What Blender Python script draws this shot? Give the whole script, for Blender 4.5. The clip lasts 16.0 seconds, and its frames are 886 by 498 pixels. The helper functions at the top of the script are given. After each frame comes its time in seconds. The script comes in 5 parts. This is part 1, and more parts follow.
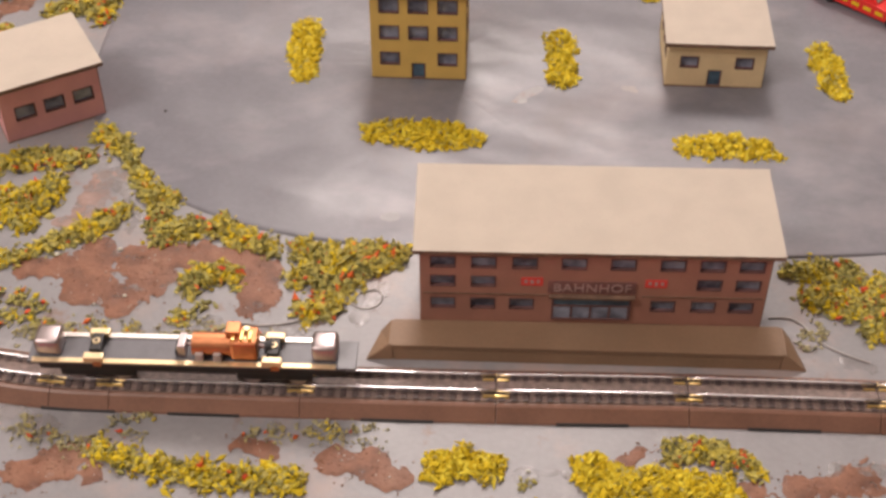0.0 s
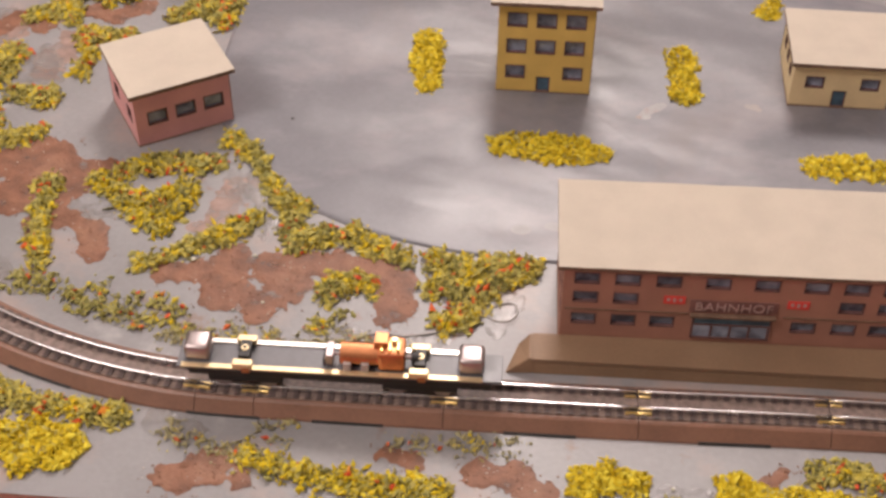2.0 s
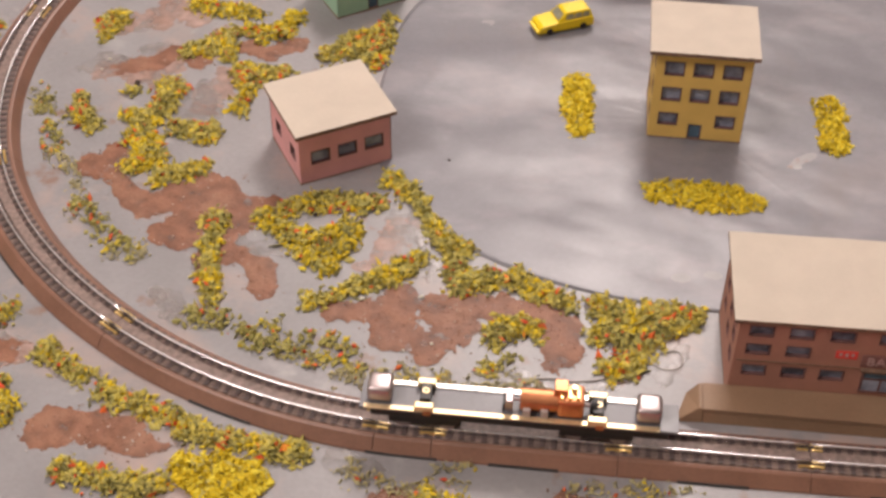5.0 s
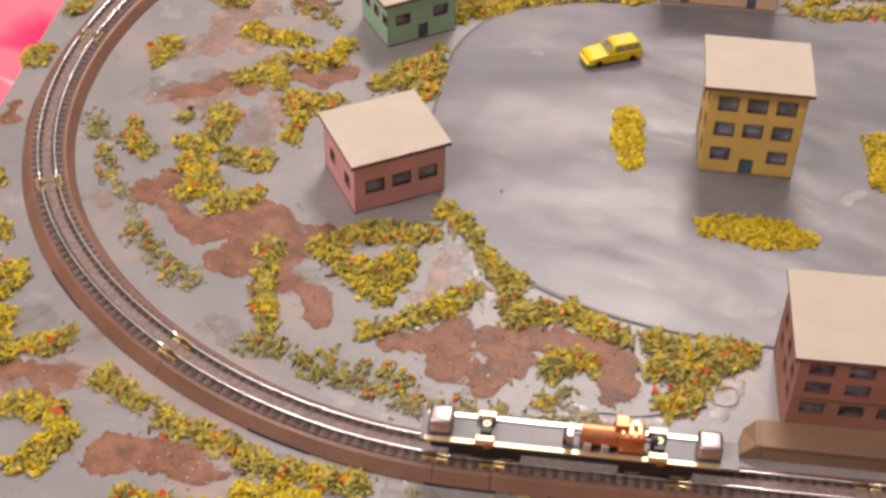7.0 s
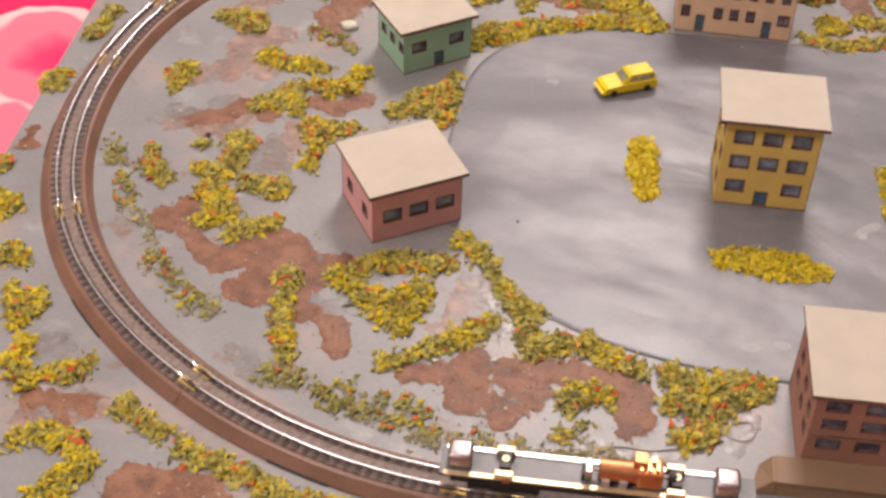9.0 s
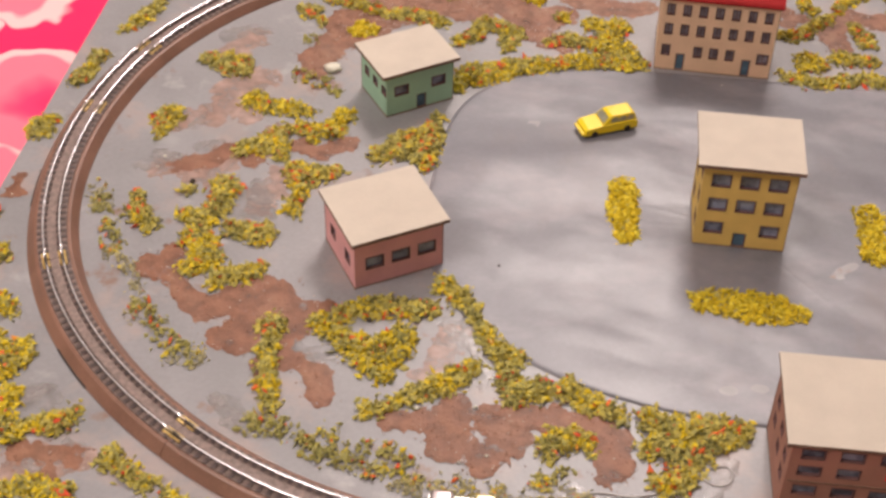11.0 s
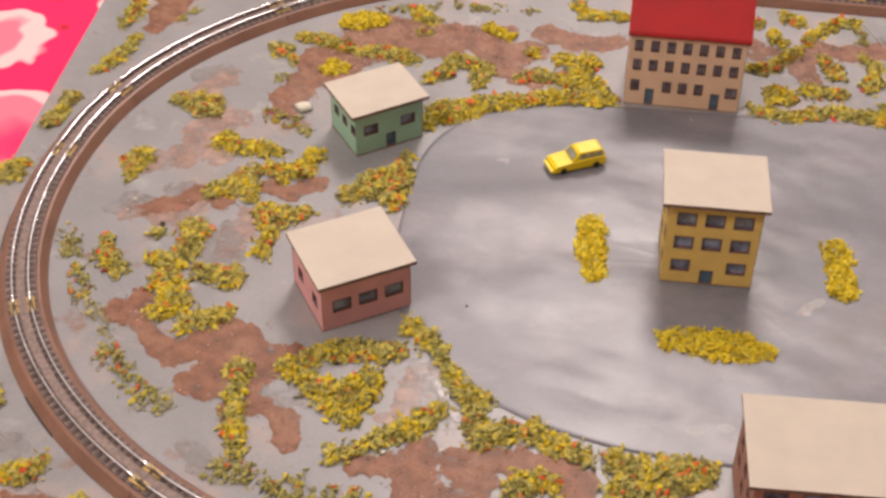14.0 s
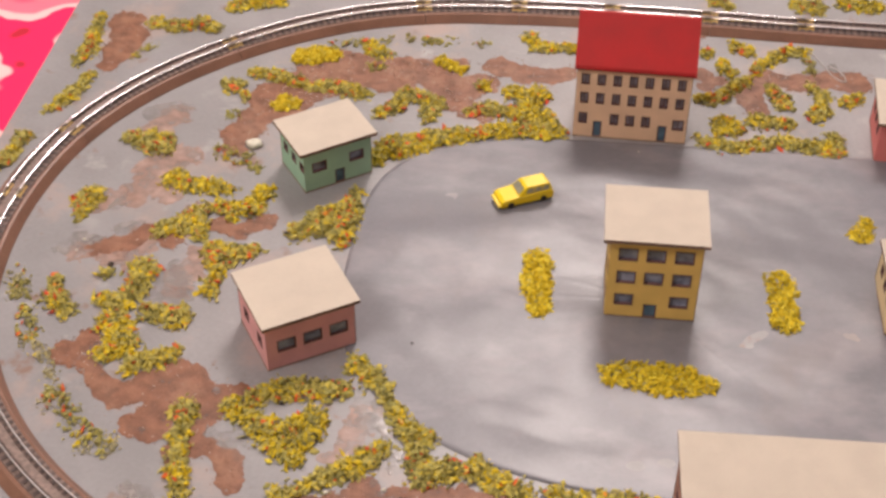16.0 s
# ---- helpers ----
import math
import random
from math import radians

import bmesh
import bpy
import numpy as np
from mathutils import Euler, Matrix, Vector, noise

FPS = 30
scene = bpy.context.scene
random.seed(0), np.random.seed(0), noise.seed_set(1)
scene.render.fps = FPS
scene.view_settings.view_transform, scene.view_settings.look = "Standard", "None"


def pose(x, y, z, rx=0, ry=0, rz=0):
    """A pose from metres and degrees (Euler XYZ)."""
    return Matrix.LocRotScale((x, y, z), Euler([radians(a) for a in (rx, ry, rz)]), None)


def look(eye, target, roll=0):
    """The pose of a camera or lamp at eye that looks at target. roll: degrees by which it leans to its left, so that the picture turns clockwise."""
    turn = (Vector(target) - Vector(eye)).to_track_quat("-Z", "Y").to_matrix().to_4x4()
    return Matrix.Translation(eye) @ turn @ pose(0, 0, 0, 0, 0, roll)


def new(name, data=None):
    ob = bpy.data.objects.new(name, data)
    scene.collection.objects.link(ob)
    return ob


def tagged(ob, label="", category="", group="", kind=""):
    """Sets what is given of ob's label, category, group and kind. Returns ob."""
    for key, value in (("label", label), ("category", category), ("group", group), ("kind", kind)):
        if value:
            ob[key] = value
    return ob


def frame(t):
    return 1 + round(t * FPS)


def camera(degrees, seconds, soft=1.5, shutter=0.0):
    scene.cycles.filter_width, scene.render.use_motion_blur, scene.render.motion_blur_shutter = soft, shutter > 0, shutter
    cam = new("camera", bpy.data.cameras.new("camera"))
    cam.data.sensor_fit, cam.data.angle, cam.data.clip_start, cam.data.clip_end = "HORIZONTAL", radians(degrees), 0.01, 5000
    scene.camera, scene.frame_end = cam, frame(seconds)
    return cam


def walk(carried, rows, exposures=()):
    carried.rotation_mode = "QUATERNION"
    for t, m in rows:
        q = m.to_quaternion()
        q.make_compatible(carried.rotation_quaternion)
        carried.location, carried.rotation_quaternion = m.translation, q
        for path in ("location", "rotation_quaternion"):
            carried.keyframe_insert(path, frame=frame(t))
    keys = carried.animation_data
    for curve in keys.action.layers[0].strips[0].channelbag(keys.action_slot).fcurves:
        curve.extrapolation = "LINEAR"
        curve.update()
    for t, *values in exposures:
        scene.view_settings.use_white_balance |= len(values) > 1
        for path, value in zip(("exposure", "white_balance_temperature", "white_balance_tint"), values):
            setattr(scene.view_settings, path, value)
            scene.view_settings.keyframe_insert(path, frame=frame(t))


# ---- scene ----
import itertools

cam = camera(35.0, 16.0, soft=3.0)
PATH = [
    (0, (0.05007, -0.44387, 0.33213), (0.03551, -0.15458, 0.05627), -0.04),
    (0.5, (0.03953, -0.44482, 0.33495), (0.02285, -0.15527, 0.05949), 0.23),
    (1, (0.02776, -0.44420, 0.33584), (0.00913, -0.15607, 0.05901), 0.38),
    (1.5, (0.01781, -0.44464, 0.33630), (-0.00091, -0.15622, 0.05978), 0.93),
    (2, (0.01218, -0.44566, 0.33723), (-0.00886, -0.15662, 0.06152), 0.56),
    (2.5, (-0.00384, -0.44769, 0.33736), (-0.02663, -0.15762, 0.06288), 0.51),
    (3, (-0.00916, -0.44602, 0.34172), (-0.03545, -0.15688, 0.06657), 0.36),
    (3.5, (-0.01743, -0.44769, 0.34361), (-0.04327, -0.15806, 0.06892), 0.80),
    (4, (-0.02267, -0.44808, 0.34650), (-0.05120, -0.15807, 0.07249), 0.58),
    (6.5, (-0.04612, -0.45104, 0.35377), (-0.08102, -0.15815, 0.08358), 0.97),
    (7, (-0.05007, -0.44971, 0.35568), (-0.08430, -0.15586, 0.08646), 1.29),
    (7.5, (-0.05401, -0.44754, 0.35992), (-0.08822, -0.15394, 0.09043), 1.48),
    (8, (-0.05457, -0.44658, 0.36145), (-0.08917, -0.15241, 0.09262), 1.45),
    (8.5, (-0.05529, -0.44464, 0.36105), (-0.08743, -0.15033, 0.09208), 1.80),
    (9, (-0.05801, -0.44675, 0.36445), (-0.09176, -0.15168, 0.09651), 1.85),
    (9.5, (-0.05816, -0.44615, 0.36842), (-0.09197, -0.15051, 0.10112), 1.84),
    (10, (-0.05273, -0.44365, 0.37349), (-0.08742, -0.14807, 0.10623), 1.46),
    (12.5, (-0.05243, -0.43935, 0.38403), (-0.08524, -0.14042, 0.12028), 1.32),
    (13, (-0.04822, -0.43728, 0.38591), (-0.08317, -0.13817, 0.12265), 0.87),
    (13.5, (-0.04593, -0.43484, 0.38628), (-0.07929, -0.13502, 0.12361), 0.76),
    (14, (-0.04097, -0.43377, 0.38898), (-0.07450, -0.13437, 0.12585), 0.64),
    (14.5, (-0.03711, -0.43311, 0.39386), (-0.06941, -0.13197, 0.13257), 0.67),
    (15, (-0.03227, -0.43201, 0.39385), (-0.06353, -0.13025, 0.13315), 0.77),
    (15.5, (-0.02972, -0.43012, 0.39786), (-0.05908, -0.12761, 0.13781), 0.63),
    (16, (-0.02280, -0.42822, 0.39937), (-0.05396, -0.12619, 0.13897), 0.20),
]
walk(cam, [(t, look(eye, target, roll)) for t, eye, target, roll in PATH])

# world, room light and exposure
world = bpy.data.worlds.new("room_world")
scene.world = world
world.use_nodes = True
world.node_tree.nodes["Background"].inputs[0].default_value = (1.0, 0.93, 0.86, 1)
world.node_tree.nodes["Background"].inputs[1].default_value = 0.30


def point_light(name, eye, size, watts, colour):
    """A soft point light that lights the table and the ceiling above it."""
    data = bpy.data.lights.new(name, "POINT")
    data.shadow_soft_size, data.energy, data.color = size, watts, colour
    ob = new(name, data)
    ob.location = eye
    return ob


point_light("north_lamp_light", (0.04, 1.10, 1.30), 0.2, 62.0, (1.0, 0.868, 0.822))
# unseen fill light, added to brighten house fronts and the south-west corner
point_light("south_fill_light", (-0.78, -0.52, 1.14), 0.2, 36.0, (1.0, 0.868, 0.815))
scene.view_settings.exposure = 0.0

# ---- materials ----
CM = 0.01


def material(name, base, rough=0.6, metal=0.0, var=0.15, scale=60.0, bump=0.0, bump_scale=900.0, second=None, coat=0.0, spec=0.5):
    """Procedural surface: base colour varied at two scales, with fine relief. Scales are per metre."""
    m = bpy.data.materials.new(name)
    m.use_nodes = True
    n, l = m.node_tree.nodes, m.node_tree.links
    p = n["Principled BSDF"]
    p.inputs["Metallic"].default_value = metal
    p.inputs["Coat Weight"].default_value = coat
    p.inputs["Specular IOR Level"].default_value = spec
    geo = n.new("ShaderNodeNewGeometry")
    big, fine = n.new("ShaderNodeTexNoise"), n.new("ShaderNodeTexNoise")
    big.inputs["Scale"].default_value, big.inputs["Detail"].default_value = scale, 4
    fine.inputs["Scale"].default_value, fine.inputs["Detail"].default_value = bump_scale, 3
    l.new(geo.outputs["Position"], big.inputs["Vector"])
    l.new(geo.outputs["Position"], fine.inputs["Vector"])
    add = n.new("ShaderNodeMath")
    add.operation = "MULTIPLY_ADD"
    add.inputs[1].default_value = 0.45
    l.new(fine.outputs["Fac"], add.inputs[0])
    l.new(big.outputs["Fac"], add.inputs[2])
    ramp = n.new("ShaderNodeValToRGB")
    dark = second or tuple(c * (1 - var) for c in base)
    light = base if second else tuple(min(1, c * (1 + var)) for c in base)
    ramp.color_ramp.elements[0].position, ramp.color_ramp.elements[1].position = 0.55, 0.9
    ramp.color_ramp.elements[0].color, ramp.color_ramp.elements[1].color = (*dark, 1), (*light, 1)
    l.new(add.outputs[0], ramp.inputs[0])
    l.new(ramp.outputs[0], p.inputs["Base Color"])
    r = n.new("ShaderNodeMapRange")
    r.inputs["To Min"].default_value, r.inputs["To Max"].default_value = max(0.02, rough - 0.1), min(1, rough + 0.1)
    l.new(big.outputs["Fac"], r.inputs["Value"])
    l.new(r.outputs[0], p.inputs["Roughness"])
    if bump:
        b = n.new("ShaderNodeBump")
        b.inputs["Strength"].default_value, b.inputs["Distance"].default_value = 0.6, bump * CM
        l.new(fine.outputs["Fac"], b.inputs["Height"])
        l.new(b.outputs[0], p.inputs["Normal"])
    return m


def clump_material(name, stops, rough=0.9):
    """Foam flock: each crumb takes one of the colours by its own random number."""
    m = bpy.data.materials.new(name)
    m.use_nodes = True
    n, l = m.node_tree.nodes, m.node_tree.links
    p = n["Principled BSDF"]
    p.inputs["Roughness"].default_value = rough
    geo, ramp = n.new("ShaderNodeNewGeometry"), n.new("ShaderNodeValToRGB")
    e = ramp.color_ramp.elements
    while len(e) < len(stops):
        e.new(0.99)
    ramp.color_ramp.interpolation = "CONSTANT"
    for slot, (at, colour) in zip(e, stops):
        slot.position, slot.color = at, (*colour, 1)
    patch, own, both = n.new("ShaderNodeTexNoise"), n.new("ShaderNodeMath"), n.new("ShaderNodeMath")
    patch.inputs["Scale"].default_value, patch.inputs["Detail"].default_value = 110, 2
    l.new(geo.outputs["Position"], patch.inputs["Vector"])
    own.operation, both.operation = "MULTIPLY_ADD", "MULTIPLY_ADD"
    own.inputs[1].default_value, own.inputs[2].default_value = 0.8, -0.55
    l.new(geo.outputs["Random Per Island"], own.inputs[0])
    l.new(patch.outputs["Fac"], both.inputs[0])
    both.inputs[1].default_value = 1.3
    l.new(own.outputs[0], both.inputs[2])
    l.new(both.outputs[0], ramp.inputs[0])
    fine = n.new("ShaderNodeTexNoise")
    fine.inputs["Scale"].default_value = 2500
    l.new(geo.outputs["Position"], fine.inputs["Vector"])
    mix = n.new("ShaderNodeMix")
    mix.data_type, mix.blend_type = "RGBA", "MULTIPLY"
    mix.inputs["Factor"].default_value = 0.35
    l.new(ramp.outputs[0], mix.inputs["A"])
    l.new(fine.outputs["Fac"], mix.inputs["B"])
    l.new(mix.outputs["Result"], p.inputs["Base Color"])
    return m


def blotched(m, colour, scale, lo, hi, stretch=(1, 1, 1)):
    """Adds blotches of one colour, where a noise of that scale is high, to a material."""
    n, l = m.node_tree.nodes, m.node_tree.links
    p = n["Principled BSDF"]
    before = p.inputs["Base Color"].links[0].from_socket
    geo, tex, mp = n.new("ShaderNodeNewGeometry"), n.new("ShaderNodeTexNoise"), n.new("ShaderNodeMapping")
    mp.inputs["Scale"].default_value = stretch
    tex.inputs["Scale"].default_value, tex.inputs["Detail"].default_value, tex.inputs["Roughness"].default_value = scale, 6, 0.62
    l.new(geo.outputs["Position"], mp.inputs["Vector"])
    l.new(mp.outputs[0], tex.inputs["Vector"])
    r = n.new("ShaderNodeMapRange")
    r.inputs["From Min"].default_value, r.inputs["From Max"].default_value = lo, hi
    l.new(tex.outputs["Fac"], r.inputs["Value"])
    mix = n.new("ShaderNodeMix")
    mix.data_type = "RGBA"
    l.new(r.outputs[0], mix.inputs["Factor"])
    l.new(before, mix.inputs["A"])
    mix.inputs["B"].default_value = (*colour, 1)
    l.new(mix.outputs["Result"], p.inputs["Base Color"])
    return m


M = {
    "ground": material("grey_board_paint", (0.282, 0.277, 0.288), 0.42, 0, 0.14, 28, 0.01, 500, second=(0.232, 0.228, 0.235)),
    "sheet": material("crinkled_grey_sheet", (0.184, 0.184, 0.208), 0.37, 0, 0.1, 18, 0.004, 500, second=(0.154, 0.154, 0.174), spec=0.4),
    "soil": material("brown_scatter", (0.28, 0.13, 0.077), 0.5, 0, 0.3, 120, 0.03, 1100, second=(0.18, 0.078, 0.046), spec=0.35),
    "glue": material("dried_glue_film", (0.40, 0.37, 0.36), 0.22, 0, 0.1, 90, 0.05, 420, second=(0.30, 0.28, 0.275)),
    "wash": material("beige_brown_wash", (0.45, 0.315, 0.27), 0.35, 0, 0.2, 80, 0.02, 700, second=(0.34, 0.215, 0.17)),
    "bed": material("brown_roadbed_plastic", (0.225, 0.115, 0.078), 0.42, 0, 0.14, 60, 0.004, 900),
    "ballast": material("grey_brown_ballast_print", (0.205, 0.15, 0.13), 0.6, 0, 0.3, 500, 0.01, 2500),
    "tie": material("dark_brown_sleeper_plastic", (0.10, 0.072, 0.068), 0.5, 0, 0.2, 200),
    "rail": material("nickel_silver_rail", (0.88, 0.87, 0.90), 0.24, 1.0, 0.08, 100),
    "brass": material("brass_joiner", (0.92, 0.68, 0.27), 0.36, 1.0, 0.1, 200),
    "card": material("beige_grey_card_roof", (0.53, 0.47, 0.395), 0.85, 0, 0.05, 90, 0.012, 1800),
    "card_edge": material("brown_card_edge", (0.19, 0.115, 0.078), 0.85, 0, 0.25, 300, 0.01, 1500),
    # blue-grey pane; its mottle stands in for reflection and recess shade
    "pane": material("mottled_shade_pane", (0.34, 0.385, 0.50), 0.14, 0, 0.5, 110, 0, 260, second=(0.09, 0.10, 0.14)),
    "pale_pane": material("pale_grey_printed_pane", (0.36, 0.34, 0.40), 0.2, 0, 0.4, 160, 0, 300, second=(0.16, 0.14, 0.18)),
    "door_blue": material("blue_printed_door", (0.10, 0.19, 0.27), 0.35, 0, 0.3, 160, 0, 300, second=(0.05, 0.085, 0.13)),
    "sign_plum": material("plum_brown_sign_print", (0.22, 0.105, 0.095), 0.7, 0, 0.15, 200),
    "frame": material("dark_brown_window_frame", (0.15, 0.075, 0.072), 0.7, 0, 0.2, 300),
    "red_roof": material("red_felt_roof", (0.40, 0.013, 0.015), 0.75, 0, 0.12, 60, 0.012, 1500),
    "silver": material("satin_silver_weight", (0.46, 0.40, 0.40), 0.4, 1.0, 0.06, 150),
    "copper": material("copper_motor_can", (0.56, 0.24, 0.115), 0.42, 1.0, 0.15, 200),
    "gold": material("gold_plated_strip", (0.80, 0.65, 0.40), 0.42, 0.75, 0.1, 200),
    "strip": material("tinned_contact_strip", (0.82, 0.78, 0.74), 0.38, 0.8, 0.1, 200),
    "deck": material("grey_circuit_board", (0.15, 0.15, 0.165), 0.4, 0, 0.1, 150),
    "cradle": material("pale_grey_plastic", (0.42, 0.36, 0.34), 0.5, 0, 0.1, 150),
    "black": material("black_bogie_plastic", (0.02, 0.018, 0.018), 0.45, 0, 0.2, 200),
    "platform": material("brown_platform_card", (0.25, 0.16, 0.098), 0.55, 0, 0.1, 50, 0.004, 900),
    "yellow_toy": material("yellow_toy_plastic", (0.80, 0.60, 0.012), 0.3, 0, 0.05, 120),
    "red_toy": material("red_toy_plastic", (0.78, 0.03, 0.025), 0.3, 0, 0.06, 120),
    "white_ink": material("grey_white_ink", (0.46, 0.31, 0.29), 0.7, 0, 0.1, 200),
    "red_ink": material("red_ink", (0.72, 0.07, 0.06), 0.7, 0, 0.1, 200),
    "flock_mat": material("olive_flock_backing", (0.42, 0.35, 0.06), 0.95, 0, 0.3, 200, 0.02, 1500),
    "wood": material("pale_board_edge", (0.32, 0.24, 0.17), 0.7, 0, 0.15, 80, 0.004, 600),
    "wall_paint": material("cream_room_paint", (0.30, 0.28, 0.255), 0.85, 0, 0.04, 3),
    "ceiling_paint": material("white_ceiling_paint", (0.66, 0.65, 0.63), 0.9, 0, 0.03, 3),
    "floor_wood": material("brown_floor_boards", (0.28, 0.17, 0.10), 0.45, 0, 0.25, 8, 0.02, 90),
}


def thin_film(m, lo, hi):
    """Lets what lies below show through a material, more where a noise is low."""
    n, l = m.node_tree.nodes, m.node_tree.links
    geo, tex, r = n.new("ShaderNodeNewGeometry"), n.new("ShaderNodeTexNoise"), n.new("ShaderNodeMapRange")
    tex.inputs["Scale"].default_value, tex.inputs["Detail"].default_value = 130, 5
    r.inputs["From Min"].default_value, r.inputs["From Max"].default_value = 0.35, 0.7
    r.inputs["To Min"].default_value, r.inputs["To Max"].default_value = lo, hi
    l.new(geo.outputs["Position"], tex.inputs["Vector"])
    l.new(tex.outputs["Fac"], r.inputs["Value"])
    l.new(r.outputs[0], n["Principled BSDF"].inputs["Alpha"])


thin_film(M["glue"], 0.1, 0.75)
thin_film(M["soil"], 1.15, 0.6)
thin_film(M["wash"], 0.35, 1.0)
blotched(M["ground"], (0.36, 0.285, 0.26), 17, 0.54, 0.66)
blotched(M["ground"], (0.36, 0.35, 0.355), 45, 0.6, 0.72)
blotched(M["ground"], (0.23, 0.15, 0.12), 50, 0.62, 0.70)
# pale streaks: brush marks, with the sheet's sheen put into the colour
blotched(M["sheet"], (0.28, 0.265, 0.285), 15, 0.48, 0.72, (1, 1.7, 1))
blotched(M["sheet"], (0.185, 0.17, 0.178), 12, 0.56, 0.75, (1.6, 1, 1))
# pale specks put the soil's white glints into its colour
blotched(M["soil"], (0.46, 0.39, 0.35), 300, 0.69, 0.76)
blotched(M["soil"], (0.29, 0.15, 0.095), 38, 0.5, 0.66)
blotched(M["soil"], (0.265, 0.22, 0.21), 95, 0.635, 0.70)
WALL = {
    "pink": material("pink_card_wall", (0.70, 0.36, 0.36), 0.8, 0, 0.07, 80, 0.006, 1500),
    "coral": material("coral_card_wall", (0.66, 0.20, 0.19), 0.8, 0, 0.07, 80, 0.006, 1500),
    "yellow": material("ochre_card_wall", (0.69, 0.48, 0.135), 0.8, 0, 0.07, 80, 0.006, 1500),
    "cream": material("cream_card_wall", (0.72, 0.58, 0.34), 0.8, 0, 0.07, 80, 0.006, 1500),
    "green": material("green_card_wall", (0.33, 0.53, 0.385), 0.8, 0, 0.07, 80, 0.006, 1500),
    "station": material("brick_brown_card_wall", (0.385, 0.19, 0.14), 0.8, 0, 0.08, 80, 0.006, 1500),
    "tan": material("tan_card_wall", (0.70, 0.485, 0.33), 0.8, 0, 0.07, 80, 0.006, 1500),
}
YEL, LEM, OLV, GRN, DRK, ORG = (0.78, 0.58, 0.016), (0.84, 0.70, 0.06), (0.52, 0.45, 0.12), (0.39, 0.36, 0.105), (0.22, 0.20, 0.06), (0.80, 0.15, 0.03)
FLOCK = {
    "Y": clump_material("bright_yellow_flock", [(0, OLV), (0.14, (0.60, 0.46, 0.02)), (0.34, YEL), (0.7, LEM)]),
    "y": clump_material("yellow_green_flock", [(0, DRK), (0.1, GRN), (0.25, OLV), (0.45, (0.60, 0.48, 0.04)), (0.62, YEL), (0.88, LEM)]),
    "": clump_material("mixed_green_flock", [(0, DRK), (0.14, GRN), (0.34, OLV), (0.60, (0.62, 0.52, 0.10)), (0.80, YEL)]),
    "s": clump_material("sparse_olive_flock", [(0, DRK), (0.1, GRN), (0.35, (0.42, 0.38, 0.13)), (0.68, (0.50, 0.44, 0.10)), (0.9, YEL)]),
    # brown grains; the palest colour stands for white glints on the soil
    "grain": clump_material("brown_and_glint_grains", [(0, (0.27, 0.12, 0.065)), (0.4, (0.20, 0.085, 0.05)), (0.6, (0.33, 0.16, 0.10)), (0.82, (0.62, 0.55, 0.50))], 0.5),
    "bloom": clump_material("orange_red_blossom_flock", [(0, ORG), (0.5, (0.72, 0.09, 0.03)), (0.8, (0.80, 0.30, 0.03))]),
    "p": clump_material("pale_olive_flock", [(0, (0.34, 0.31, 0.17)), (0.2, (0.46, 0.42, 0.25)), (0.6, (0.54, 0.47, 0.20)), (0.92, YEL)]),
}

# ---- mesh helpers (shapes in centimetres) ----


def part(name, bm, mat, parent=None, label="", smooth=False):
    """Links a bmesh, given in centimetres, as one mesh object under its thing."""
    bmesh.ops.scale(bm, vec=(CM, CM, CM), verts=bm.verts)
    me = bpy.data.meshes.new(name)
    bm.to_mesh(me)
    bm.free()
    for mm in mat if isinstance(mat, (list, tuple)) else [mat]:
        me.materials.append(mm)
    if smooth:
        for f in me.polygons:
            f.use_smooth = len(f.vertices) < 5
    ob = new(name, me)
    ob.parent = parent
    return tagged(ob, label)


def thing(name, label, category, group="", at=(0, 0, 0), rz=0.0):
    e = new(name)
    e.empty_display_size = 0.005
    e.matrix_world = pose(at[0] * CM, at[1] * CM, at[2] * CM, 0, 0, rz)
    return tagged(e, label, category, group)


def box(bm, x0, x1, y0, y1, z0, z1, bevel=0.0, turn=None):
    made = bmesh.ops.create_cube(bm, size=1.0)["verts"]
    for v in made:
        v.co = Vector((x0 + (v.co.x + 0.5) * (x1 - x0), y0 + (v.co.y + 0.5) * (y1 - y0), z0 + (v.co.z + 0.5) * (z1 - z0)))
    if bevel:
        edges = list({e for v in made for e in v.link_edges})
        got = bmesh.ops.bevel(bm, geom=edges, offset=bevel, segments=2, profile=0.6, affect="EDGES")
        made = list({v for f in got["faces"] for v in f.verts} | {v for v in made if v.is_valid})
    if turn is not None:
        bmesh.ops.transform(bm, matrix=turn, verts=made)
    return made


def rod(bm, x, y, z, r, length, axis="x", seg=20, r2=None):
    turn = {"x": Matrix.Rotation(radians(90), 4, "Y"), "y": Matrix.Rotation(radians(90), 4, "X"), "z": Matrix.Identity(4)}[axis]
    bmesh.ops.create_cone(bm, cap_ends=True, segments=seg, radius1=r, radius2=r if r2 is None else r2, depth=length, matrix=Matrix.Translation((x, y, z)) @ turn)


def boxed(*args, **kw):
    bm = bmesh.new()
    box(bm, *args, **kw)
    return bm


